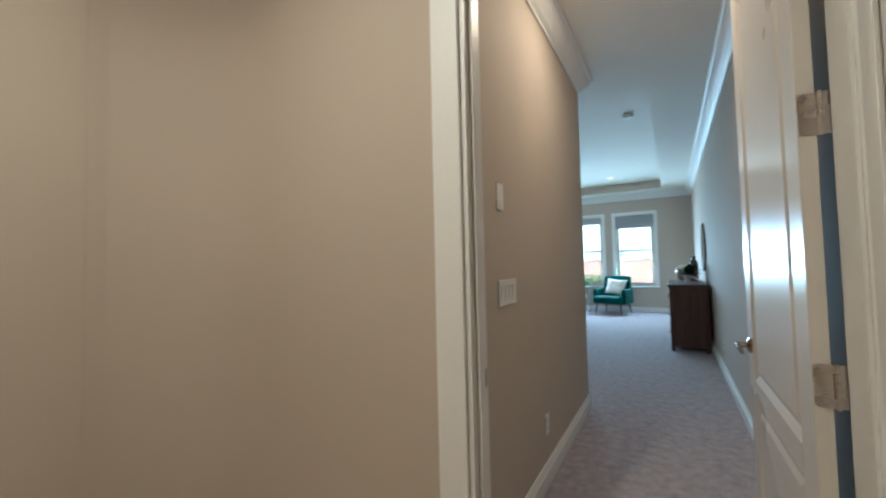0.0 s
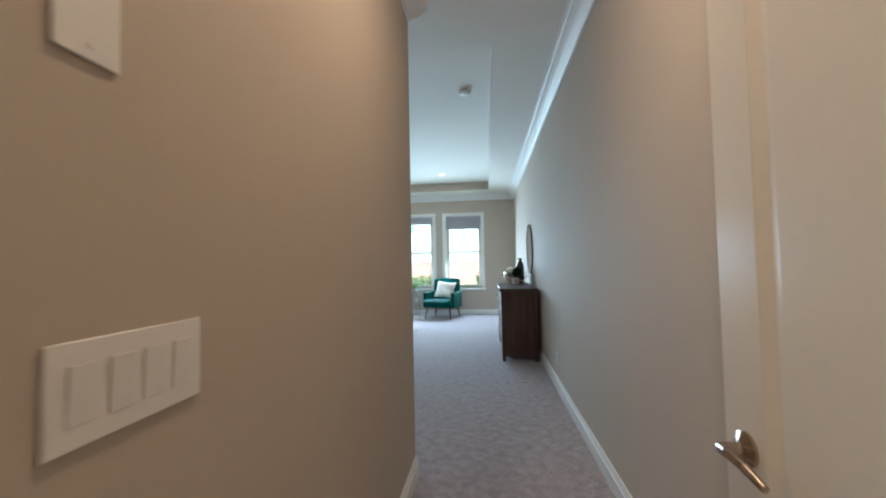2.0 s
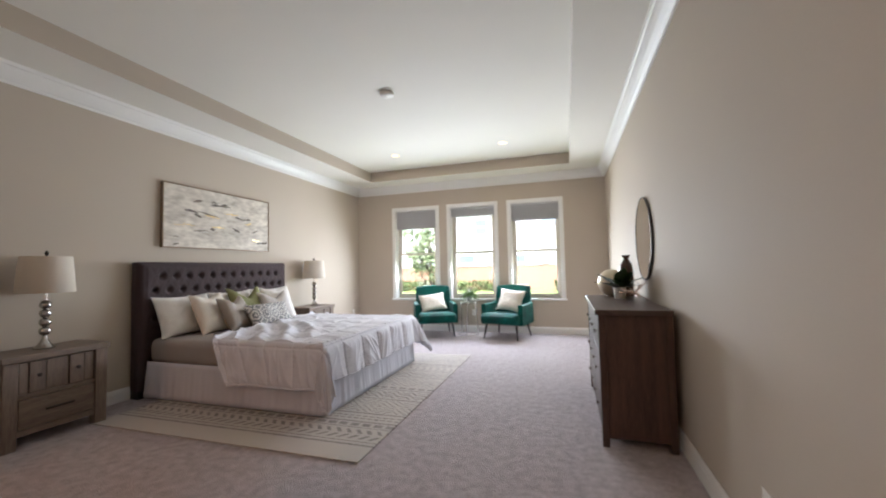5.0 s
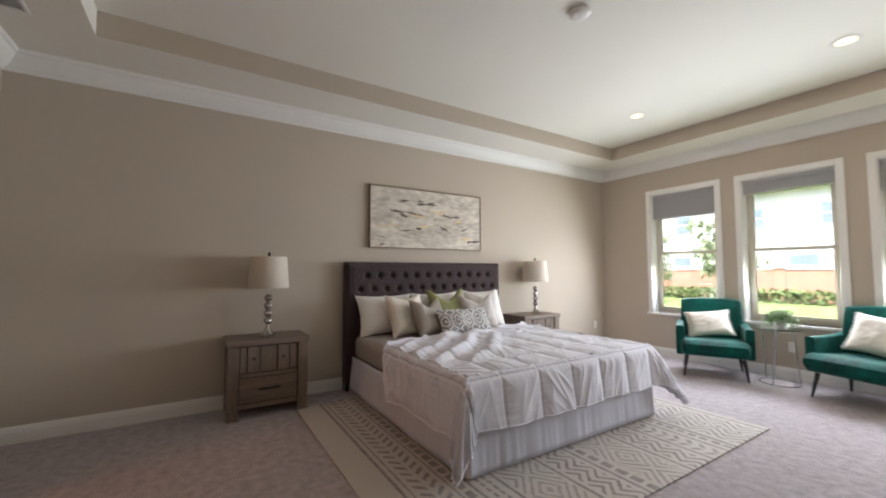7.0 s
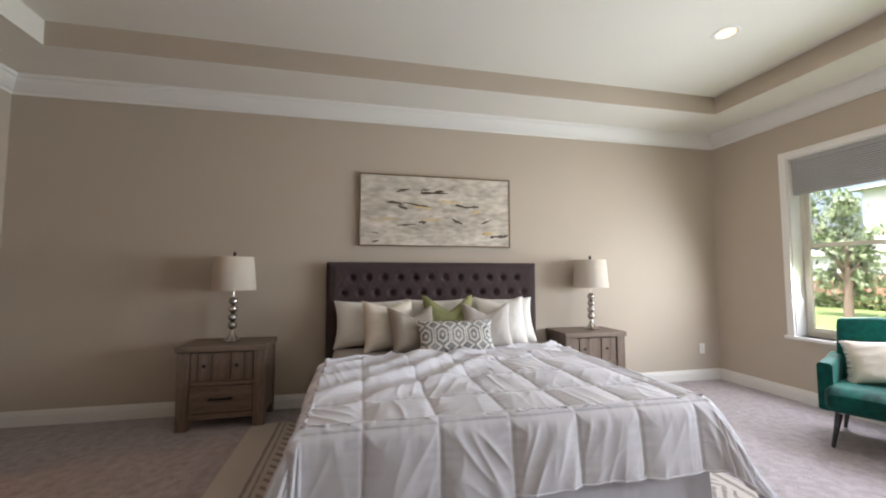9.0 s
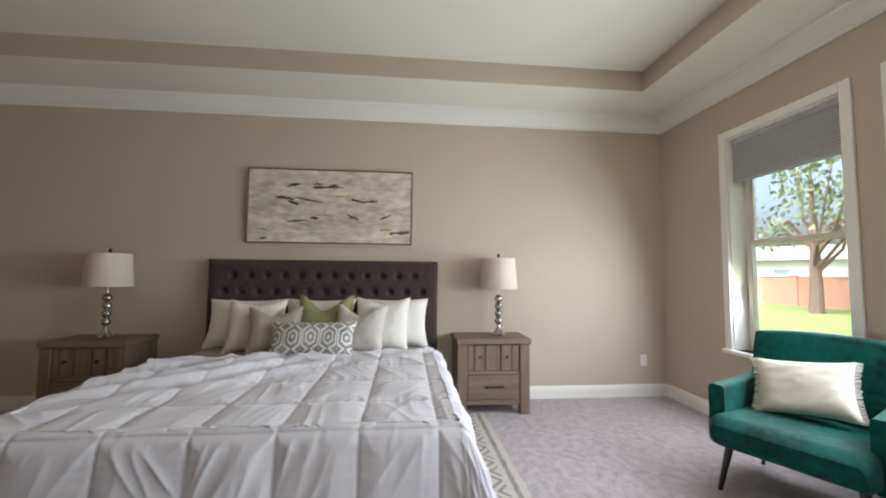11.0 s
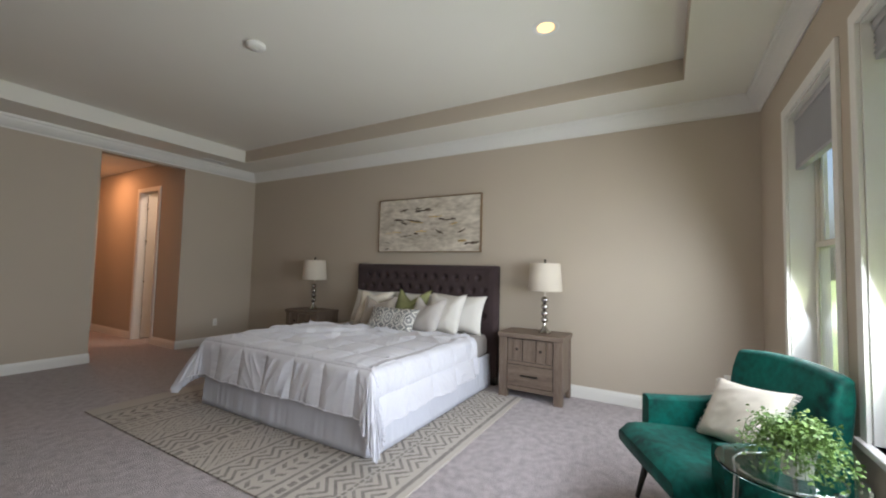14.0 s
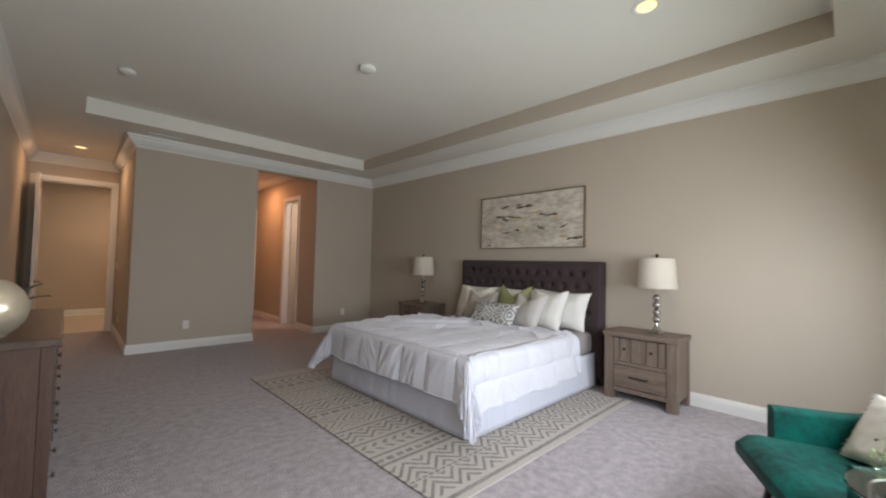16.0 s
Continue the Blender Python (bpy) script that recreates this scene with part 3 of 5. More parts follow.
# ---- furniture materials ----
def wood_material(name, dark, light, stretch, rough=0.5):
    return material(name, tuple(c / 0.9 for c in dark), rough, 0.1, 3.0, 26, 0.25, second=light, stretch=stretch, depth=0.0015)


WOOD_V = wood_material("grey_oak_upright", (0.105, 0.072, 0.052), (0.235, 0.18, 0.14), (9, 9, 0.7))
WOOD_H = wood_material("grey_oak_level", (0.105, 0.072, 0.052), (0.235, 0.18, 0.14), (9, 0.7, 9))
DRESS_V = wood_material("dresser_wood_upright", (0.036, 0.016, 0.011), (0.105, 0.055, 0.038), (8, 8, 0.6), 0.6)
DRESS_H = wood_material("dresser_wood_level", (0.04, 0.022, 0.016), (0.10, 0.062, 0.048), (8, 0.6, 8), 0.4)
IRON = material("dark_iron", (0.03, 0.025, 0.022), 0.45, 0.1, 8, 60, 0.1, metal=0.6)
LEGWOOD = material("black_leg_wood", (0.012, 0.010, 0.009), 0.35, 0.2, 8, 60, 0.05)
VELVET = material("teal_velvet", (0.0, 0.036, 0.030), 0.75, 0.55, 6, 26, 0.15, sheen=0.05, second=(0.003, 0.105, 0.082))
VELVET.node_tree.nodes["Principled BSDF"].inputs["Specular IOR Level"].default_value = 0.2
HEADCLOTH = material("plum_brown_linen", (0.050, 0.032, 0.034), 0.9, 0.2, 6, 420, 0.5, sheen=0.08)
# headboard linen coloured darker to imitate shade in the button dips
BUTTON_SHADED = material("shaded_button_cloth", (0.028, 0.018, 0.02), 0.9, 0.2, 6, 420, 0.3)
SHEET = material("grey_mattress_cloth", (0.36, 0.33, 0.315), 0.9, 0.08, 4, 300, 0.3)
COMFORT = material("white_comforter", (0.655, 0.655, 0.72), 0.75, 0.04, 3, 200, 0.15, sheen=0.15)
SKIRT = material("white_bed_skirt", (0.60, 0.61, 0.69), 0.85, 0.04, 3, 240, 0.2)
CREAM = material("cream_cotton", (0.70, 0.65, 0.57), 0.9, 0.06, 5, 320, 0.4)
WHITECLOTH = material("white_cotton", (0.78, 0.76, 0.73), 0.9, 0.04, 4, 320, 0.3)
TAUPE = material("taupe_satin", (0.33, 0.29, 0.25), 0.5, 0.12, 4, 200, 0.2, sheen=0.3)
LIGHTGREY = material("pale_grey_cloth", (0.55, 0.52, 0.50), 0.8, 0.08, 4, 260, 0.3)
GREENCLOTH = material("olive_green_cloth", (0.26, 0.27, 0.12), 0.8, 0.2, 4, 240, 0.3)
LINEN = material("lampshade_linen", (0.64, 0.575, 0.485), 0.9, 0.06, 4, 300, 0.4)
SILVER = material("brushed_silver", (0.46, 0.44, 0.42), 0.2, 0.1, 12, 160, 0.05, metal=1.0)
CHROME = material("polished_chrome", (0.70, 0.67, 0.63), 0.12, 0.05, 6, 60, 0.02, metal=1.0)
FOLIAGE = material("fern_leaf", (0.06, 0.13, 0.02), 0.55, 0.4, 14, 60, 0.1, second=(0.17, 0.29, 0.05))
DARKLEAF = material("dark_glossy_leaf", (0.018, 0.045, 0.018), 0.3, 0.35, 8, 60, 0.1, second=(0.04, 0.09, 0.03))
POTWHITE = material("white_ceramic", (0.78, 0.77, 0.74), 0.3, 0.03, 5, 60, 0.03)
BROWNVASE = material("brown_glazed_vase", (0.07, 0.035, 0.022), 0.22, 0.3, 6, 60, 0.05)
PEARL = material("pearl_gold_vase", (0.60, 0.52, 0.39), 0.30, 0.08, 4, 50, 0.03, metal=0.55)
ROSE = material("rose_metal", (0.62, 0.45, 0.38), 0.25, 0.1, 6, 60, 0.03, metal=1.0)
GUNMETAL = material("dark_polished_metal", (0.42, 0.41, 0.40), 0.25, 0.08, 6, 60, 0.02, metal=1.0)
CLEAR = glass_material("table_glass", (0.93, 0.99, 0.97))


def pattern_material(name, build, light, dark, rough=0.95, blur=0.0):
    """A woven two-colour figure; build(op, x, y, z) gives the figure's socket from the local coordinates."""
    m = bpy.data.materials.new(name)
    m.use_nodes = True
    n, l = m.node_tree.nodes, m.node_tree.links
    p = n["Principled BSDF"]

    def op(kind, a, b=0.0, c=0.0):
        q = n.new("ShaderNodeMath")
        q.operation = kind
        for i, v in enumerate((a, b, c)):
            if isinstance(v, (int, float)):
                q.inputs[i].default_value = v
            else:
                l.new(v, q.inputs[i])
        return q.outputs[0]

    tc = n.new("ShaderNodeTexCoord")
    nz = n.new("ShaderNodeTexNoise")
    nz.inputs["Scale"].default_value, nz.inputs["Detail"].default_value = 45, 3
    l.new(tc.outputs["Object"], nz.inputs["Vector"])
    xyz = n.new("ShaderNodeSeparateXYZ")
    l.new(tc.outputs["Object"], xyz.inputs[0])
    wob = op("MULTIPLY", op("SUBTRACT", nz.outputs["Fac"], 0.5), blur)
    fig = build(op, op("ADD", xyz.outputs[0], wob), op("ADD", xyz.outputs[1], wob), xyz.outputs[2])
    wear = n.new("ShaderNodeTexNoise")
    wear.inputs["Scale"].default_value, wear.inputs["Detail"].default_value = 14, 6
    l.new(tc.outputs["Object"], wear.inputs["Vector"])
    fac = op("MULTIPLY", fig, op("MULTIPLY_ADD", wear.outputs["Fac"], 0.9, 0.35))
    mx = n.new("ShaderNodeMix")
    mx.data_type = "RGBA"
    mx.inputs["A"].default_value, mx.inputs["B"].default_value = (*light, 1), (*dark, 1)
    l.new(op("MINIMUM", fac, 1.0), mx.inputs["Factor"])
    l.new(mx.outputs["Result"], p.inputs["Base Color"])
    p.inputs["Roughness"].default_value = rough
    b = n.new("ShaderNodeBump")
    b.inputs["Strength"].default_value, b.inputs["Distance"].default_value = 0.4, 0.004
    fine = n.new("ShaderNodeTexNoise")
    fine.inputs["Scale"].default_value = 300
    l.new(tc.outputs["Object"], fine.inputs["Vector"])
    l.new(op("MULTIPLY_ADD", fig, 0.6, fine.outputs["Fac"]), b.inputs["Height"])
    l.new(b.outputs["Normal"], p.inputs["Normal"])
    return m


def rug_figure(op, x, y, z):
    """Bands across the rug: plain ground, rules, chevrons, feathers and stepped diamonds."""
    def frac(v):
        return op("FRACT", v)

    def tri(v, p):
        return op("ABSOLUTE", op("SUBTRACT", frac(op("ADD", op("DIVIDE", v, p), 100.0)), 0.5))

    def inside(a, b):
        return op("MULTIPLY", op("GREATER_THAN", y, a), op("LESS_THAN", y, b))

    def rule(a, w=0.03):
        return inside(a, a + w)

    def dash(a, w, p):
        return op("MULTIPLY", inside(a, a + w), op("GREATER_THAN", tri(x, p), 0.14))

    def feather(a, b):
        mid = (a + b) / 2
        d = op("ABSOLUTE", op("SUBTRACT", y, mid))
        s = frac(op("ADD", op("DIVIDE", op("ADD", x, op("MULTIPLY", d, 0.8)), 0.085), 100.0))
        return op("MULTIPLY", inside(a, b), op("MULTIPLY", op("LESS_THAN", s, 0.42), op("GREATER_THAN", d, 0.012)))

    def diamond(a, b, p):
        mid, half = (a + b) / 2, (b - a) / 2
        d = op("ADD", op("MULTIPLY", tri(x, p), 2.0), op("DIVIDE", op("ABSOLUTE", op("SUBTRACT", y, mid)), half))
        ring = op("LESS_THAN", frac(op("MULTIPLY", d, 2.6)), 0.42)
        stitch = op("GREATER_THAN", frac(op("ADD", op("DIVIDE", op("SUBTRACT", x, y), 0.035), 100.0)), 0.35)
        return op("MULTIPLY", inside(a, b), op("MULTIPLY", ring, stitch))

    def zigzag(a, b, p):
        s = frac(op("ADD", op("DIVIDE", op("ADD", y, op("MULTIPLY", tri(x, p), p)), 0.07), 100.0))
        return op("MULTIPLY", inside(a, b), op("LESS_THAN", s, 0.4))

    bands = [rule(0.20, 0.022), rule(0.25, 0.012), feather(0.29, 0.44), rule(0.47, 0.012), dash(0.50, 0.05, 0.10), rule(0.57, 0.022),
             dash(0.63, 0.02, 0.06), dash(0.68, 0.02, 0.06), rule(0.74, 0.022), diamond(0.78, 1.08, 0.36), rule(1.10, 0.022), zigzag(1.15, 1.34, 0.16), rule(1.37, 0.022),
             dash(1.42, 0.05, 0.10), diamond(1.50, 1.80, 0.36), rule(1.83, 0.022), zigzag(1.88, 2.05, 0.16), rule(2.09, 0.022), feather(2.14, 2.26), rule(2.30, 0.022),
             dash(2.36, 0.04, 0.08), rule(2.42, 0.03), zigzag(2.49, 2.68, 0.22), dash(2.69, 0.02, 0.05), zigzag(2.72, 2.90, 0.22), rule(2.935, 0.03)]
    total = bands[0]
    for b in bands[1:]:
        total = op("MAXIMUM", total, b)
    return total


def trellis_figure(op, x, y, z):
    """Interlocking lozenges."""
    a = op("ABSOLUTE", op("SUBTRACT", op("FRACT", op("ADD", op("DIVIDE", x, 0.13), 100.5)), 0.5))
    b = op("ABSOLUTE", op("SUBTRACT", op("FRACT", op("ADD", op("DIVIDE", y, 0.18), 100.5)), 0.5))
    d = op("MAXIMUM", op("MULTIPLY", a, 2.0), op("ADD", op("MULTIPLY", a, 0.9), op("MULTIPLY", b, 1.55)))
    return op("GREATER_THAN", op("FRACT", op("MULTIPLY", d, 2.5)), 0.38)


RUGMAT = pattern_material("woven_rug", rug_figure, (0.48, 0.44, 0.40), (0.20, 0.18, 0.17), 0.97, 0.02)
TRELLIS = pattern_material("trellis_cloth", trellis_figure, (0.70, 0.68, 0.64), (0.16, 0.165, 0.18), 0.9, 0.004)

# ---- rug ----
bm = bmesh.new()
box(bm, -1.225, 1.225, 0, 3.01, 0, 0.012, 0.004)
bmesh.ops.subdivide_edges(bm, edges=[e for e in bm.edges if e.calc_length() > 1], cuts=24, use_grid_fill=True)
rug = tagged(link("rug", bm, RUGMAT), "cream and taupe flat-woven rug with banded tribal figures", "rug")
rug.matrix_world = pose(-2.275, 6.36, 0.001)


# ---- bed ----
BY0, BY1 = 6.97, 8.90          # mattress sides
BXH, BXF = -3.74, -1.72        # head, foot
TOP = 0.575
HY0, HY1, HZ = 6.89, 8.975, 1.335
bed = thing("bed", "king bed with a tufted plum-brown headboard and white skirt", "bed", (-2.7, 7.935, 0.0))
org = Vector((-2.7, 7.935, 0.0))


def local(bm, o=org):
    bmesh.ops.translate(bm, verts=bm.verts, vec=-o)
    return bm


# padded headboard: a fine sheet pulled in at each button, wrapped round its edges
bm = bmesh.new()
ny, nz = 168, 84
hx = -3.742
buttons = []
for r in range(4):
    n = 12 + r % 2
    for k in range(n):
        buttons.append(((HY0 + HY1) / 2 + (k - (n - 1) / 2) * 0.148, HZ - 0.145 - 0.145 * r))
ba = np.array(buttons)
grid = []
for i in range(ny + 1):
    col = []
    y = HY0 + (HY1 - HY0) * i / ny
    for j in range(nz + 1):
        z = 0.35 + (HZ - 0.35) * j / nz
        e = min(y - HY0, HY1 - y, HZ - z)
        roll = -0.045 * (1 - min(1, e / 0.045)) ** 2.2
        u, v = (y - (HY0 + HY1) / 2) / 0.148, (HZ - 0.145 - z) / 0.145
        d = float(np.min(np.hypot(ba[:, 0] - y, ba[:, 1] - z)))
        dip = -0.05 * math.exp(-(d / 0.029) ** 2)
        a, b = u + 0.5 * (v + 1), u - 0.5 * (v + 1)
        fold = min(abs(a - round(a - 0.5) - 0.5), abs(b - round(b - 0.5) - 0.5))
        tuft = 1 if (-0.6 < v < 3.6 and abs(u) < 6.6) else 0
        crease = -0.004 * math.exp(-(fold / 0.07) ** 2) * tuft
        col.append(bm.verts.new((hx + roll + dip + crease + 0.006 * tuft, y, z)))
    grid.append(col)
for i in range(ny):
    for j in range(nz):
        bm.faces.new((grid[i][j], grid[i + 1][j], grid[i + 1][j + 1], grid[i][j + 1]))
box(bm, XW + 0.018, hx - 0.043, HY0 + 0.002, HY1 - 0.002, 0.08, HZ - 0.003, 0.01)
box(bm, hx - 0.06, hx - 0.008, HY0 + 0.004, HY1 - 0.004, 0.08, 0.352, 0.008)
part("headboard", local(bm), HEADCLOTH, bed, "deep-buttoned plum-brown linen headboard", True)
for y, z in buttons:
    if z > 0.85:
        bm = bmesh.new()
        bmesh.ops.create_uvsphere(bm, u_segments=10, v_segments=6, radius=0.011, matrix=Matrix.LocRotScale((hx - 0.036, y, z), None, (0.6, 1, 1)))
        part("button", local(bm), BUTTON_SHADED, bed, "covered button, darkened for the shade in its dip", True)
part("bed_leg", local(blocks((XW + 0.02, hx - 0.02, HY0 + 0.01, HY0 + 0.07, 0.0, 0.08))), LEGWOOD, bed)
part("bed_leg", local(blocks((XW + 0.02, hx - 0.02, HY1 - 0.07, HY1 - 0.01, 0.0, 0.08))), LEGWOOD, bed)
part("box_base", local(blocks((BXH + 0.02, BXF - 0.02, BY0 + 0.02, BY1 - 0.02, 0.06, 0.33))), SHEET, bed)
bm = bmesh.new()
box(bm, BXH + 0.01, BXF, BY0, BY1, 0.33, TOP, 0.07, 5)
part("mattress", local(bm), SHEET, bed, "grey quilted mattress", True)

# gathered skirt round three sides
bm = bmesh.new()
run = []
for k in range(140):
    run.append((BXH + 0.02 + (BXF - BXH - 0.04) * k / 139, BY0, 0, -1))
for k in range(140):
    run.append((BXF, BY0 + (BY1 - BY0) * k / 139, 1, 0))
for k in range(140):
    run.append((BXF - 0.02 - (BXF - BXH - 0.04) * k / 139, BY1, 0, 1))
rings = []
for k, (x, y, nx, nyy) in enumerate(run):
    col = []
    w = noise.noise((k * 0.09, 1.3, 0)) + 0.6 * noise.noise((k * 0.31, 7.1, 0))
    for j in range(9):
        f = j / 8
        out = 0.012 + f * (0.025 + 0.019 * w)
        col.append(bm.verts.new((x + nx * out, y + nyy * out, 0.36 - f * 0.34 + 0.01 * w * f)))
    rings.append(col)
for a, b in zip(rings, rings[1:]):
    for j in range(8):
        bm.faces.new((a[j], b[j], b[j + 1], a[j + 1]))
sk = part("bed_skirt", local(bm), SKIRT, bed, "white gathered bed skirt", True)
so = sk.modifiers.new("thick", "SOLIDIFY")
so.thickness = 0.004

# comforter: draped over foot and sides, quilted in squares, rumpled towards the pillows
CX0 = -3.16
FOOT, SIDE = 0.36, 0.41


def drape():
    bm = bmesh.new()
    ns, nt = 300, 420
    L, Wd = (BXF - CX0) + FOOT, (BY1 - BY0) + 2 * SIDE
    rows = []
    for i in range(ns + 1):
        s = L * i / ns
        row = []
        for j in range(nt + 1):
            t = -SIDE + Wd * j / nt
            head = 0.10 * noise.noise((t * 1.1, 3.0, 0)) + 0.05 * math.sin(t * 1.7 + 0.4)
            head += 0.26 * (1 - min(1.0, max(0.0, t / 0.6))) + 0.8 * max(0.0, -t) - 0.05 * min(1.0, max(0.0, t - 1.0))
            px = CX0 + s + head * (1 - s / L) ** 2
            py = BY0 + t
            a = max(0.0, px - BXF)
            bside = -1 if py < BY0 else 1
            b = max(0.0, BY0 - py, py - BY1)
            h = math.hypot(a, b)
            # quilting: narrow stitched seams between soft squares
            qs, qt = (s - 0.05) / 0.36, (t - 0.24) / 0.32
            ds, dt = 0.36 * abs(qs - round(qs)), 0.32 * abs(qt - round(qt))
            seam = min(ds, dt)
            soft = 1.0 if h > 0.02 else 0.6
            puff = soft * (0.014 * (1 - math.exp(-(seam / 0.055) ** 2)) - 0.009 * math.exp(-(seam / 0.009) ** 2))
            # small gathers that start at the stitching
            run_ = s if dt < ds else t
            gather = 0.0055 * noise.noise((run_ * 34, 1.7 * round(qs) + 3.1 * round(qt), 8)) * math.exp(-seam / 0.05)
            # creases that run their own way in each square
            ci, cj = math.floor(qs), math.floor(qt)
            th = 1.5 * noise.noise((ci * 3.7 + 0.5, cj * 5.3 + 0.5, 2.5))
            u0, v0 = (px, py) if b > a else (py, px)
            cu, cv = math.cos(th) * u0 + math.sin(th) * v0, math.cos(th) * v0 - math.sin(th) * u0
            inner = 1 - math.exp(-(seam / 0.035) ** 2)
            fan = inner * (1 - abs(noise.noise((cu * 13.0, cv * 1.5, ci + 7.0 * cj)))) ** 5
            fan2 = inner * (1 - abs(noise.noise((cu * 9.0 + cv * 5.0, cv * 2.0 - cu, 5.5 + ci - 3.0 * cj)))) ** 6
            crisp = 1.0 if h > 0.02 else 0.4
            wr = gather + 0.009 * noise.noise((px * 4, py * 4, 0)) + crisp * 0.019 * fan * (0.55 + 0.9 * noise.noise((px * 3, py * 3, 1)))
            wr += crisp * 0.012 * fan2 * max(0.0, 0.4 + noise.noise((px * 4, py * 4, 7)))
            # long pulled folds that cross the bed towards the pillows
            along_ = (px + 2.35) * -0.62 + (py - 7.2) * 0.78
            cross = (px + 2.35) * 0.78 + (py - 7.2) * 0.62
            band = math.exp(-((cross - 0.08 * math.sin(along_ * 3)) / 0.32) ** 2) * max(0.0, 1 - ((along_ - 0.35) / 0.85) ** 2)
            wr += 0.050 * band * (0.5 + 0.5 * math.sin(cross * 27 + 1.6 * noise.noise((along_ * 1.6, cross * 1.5, 9)) + 1.2 * along_)) ** 1.5
            rump = max(0.0, 1 - s / 0.55)
            wr += rump * 0.035 * (1 - abs(noise.noise((px * 6, py * 3.2, 6)))) ** 5
            z = TOP + 0.022 + puff + wr
            if h <= 0:
                x2, y2 = px, py
            else:
                # the hang: rounded over the edge, then down with folds
                r = 0.06
                ang = min(h / r, math.pi / 2)
                out = r * math.sin(ang) - 0.02
                down = r * (1 - math.cos(ang)) + max(0.0, h - r * math.pi / 2)
                along = py * (a / h) + px * (b / h) * 1.0
                fold = noise.noise((along * 3.2, 2.0 * bside, 11)) + 0.25 * noise.noise((along * 9, 5.0, 3))
                corner = min(a, b) / max(h, 1e-6)
                out += down * (0.13 + 0.13 * fold + 0.50 * corner) + puff * 0.9 + wr * 0.8
                z = TOP + 0.03 - down * (0.98 + 0.03 * fold)
                ex, ey = min(px, BXF), min(max(py, BY0), BY1)
                x2 = ex + out * (a / h)
                y2 = ey + out * (b / h) * bside
                z = max(z, 0.02)
            row.append(bm.verts.new((x2, y2, z)))
        rows.append(row)
    for r0, r1 in zip(rows, rows[1:]):
        for j in range(nt):
            bm.faces.new((r0[j], r0[j + 1], r1[j + 1], r1[j]))
    rim = [[v.co.copy() for v in rows[0]], [r[0].co.copy() for r in rows], [v.co.copy() for v in rows[-1]], [r[-1].co.copy() for r in rows]]
    return bm, rim


quilt, rim = drape()
cf = tagged(link("comforter", quilt, COMFORT, True), "rumpled white quilted comforter thrown over the bed", "comforter")
for edge_ in rim:
    bm = bmesh.new()
    for p0, p1 in zip(edge_, edge_[1:]):
        tube(bm, p0, p1, 0.0055, 0.0055, 6)
    part("hem", bm, COMFORT, cf, "stitched hem", True)
so = cf.modifiers.new("thick", "SOLIDIFY")
so.thickness, so.offset = 0.014, -1


# ---- cushions ----
def cushion(bm, w, h, t, seed=0, n=26, ears=0.10, chop=0.0):
    """A stuffed cushion in the x-y plane with drawn-in sides and pointed corners."""
    for s in (1, -1):
        g = []
        for i in range(n + 1):
            row = []
            u = -1 + 2 * i / n
            for j in range(n + 1):
                v = -1 + 2 * j / n
                x = w / 2 * u * (1 - ears * (1 - v * v) * u * u)
                y = h / 2 * v * (1 - ears * (1 - u * u) * v * v)
                y -= chop * h * max(0.0, v) ** 1.6 * max(0.0, 1 - abs(u) / 0.8)
                p = max(0.0, (1 - u ** 4) * (1 - v ** 4)) ** 0.62
                p *= 1 - 1.6 * chop * max(0.0, v) * max(0.0, 1 - abs(u) / 0.6)
                z = s * t / 2 * p
                z += p * 0.016 * noise.noise((x * 6 + seed, y * 6, s * 2.0)) + p * 0.007 * (1 - abs(noise.noise((x * 9 + seed, y * 16 - x * 5, seed)))) ** 6 + 0.012 * (u * u * v * v) * noise.noise((u + seed, v, 5))
                row.append(bm.verts.new((x, y, z)))
            g.append(row)
        for i in range(n):
            for j in range(n):
                bm.faces.new((g[i][j], g[i + 1][j], g[i + 1][j + 1], g[i][j + 1]))
    bmesh.ops.remove_doubles(bm, verts=bm.verts, dist=0.0012)


def pillow(label, w, h, t, at, lean, turn, mat, seed, roll=0.0, group="pillows on the bed", name="pillow", chop=0.0):
    """Leans back from facing along +x by lean degrees; turn is about the vertical; at is the middle of its lower edge."""
    bm = bmesh.new()
    cushion(bm, w, h, t, seed, chop=chop)
    ob = tagged(link(name, bm, mat, True), label, "pillow", group)
    ob.matrix_world = pose(*at, 0, 0, turn) @ pose(0, 0, 0, 0, -lean) @ Matrix(((0, 0, 1, 0), (1, 0, 0, 0), (0, 1, 0, 0), (0, 0, 0, 1))) @ pose(0, 0, 0, 0, 0, roll) @ pose(0, h / 2, 0)
    return ob


PZ = TOP - 0.005
pillow("plump white sleeping pillow against the headboard", 0.66, 0.44, 0.17, (-3.56, 7.30, PZ), 20, 2, WHITECLOTH, 1)
pillow("plump white sleeping pillow against the headboard", 0.62, 0.44, 0.17, (-3.57, 7.92, PZ), 18, 0, WHITECLOTH, 2)
pillow("plump white sleeping pillow against the headboard", 0.66, 0.45, 0.17, (-3.56, 8.55, PZ), 20, -2, WHITECLOTH, 3)
pillow("square cream cushion on the bed", 0.46, 0.46, 0.15, (-3.36, 7.46, PZ), 24, 8, CREAM, 4, chop=0.1)
pillow("square cream cushion on the bed", 0.48, 0.48, 0.15, (-3.36, 8.46, PZ), 24, -6, WHITECLOTH, 5, chop=0.1)
pillow("olive green square cushion with a dented top", 0.48, 0.50, 0.14, (-3.38, 7.98, PZ), 24, -3, GREENCLOTH, 6, chop=0.3)
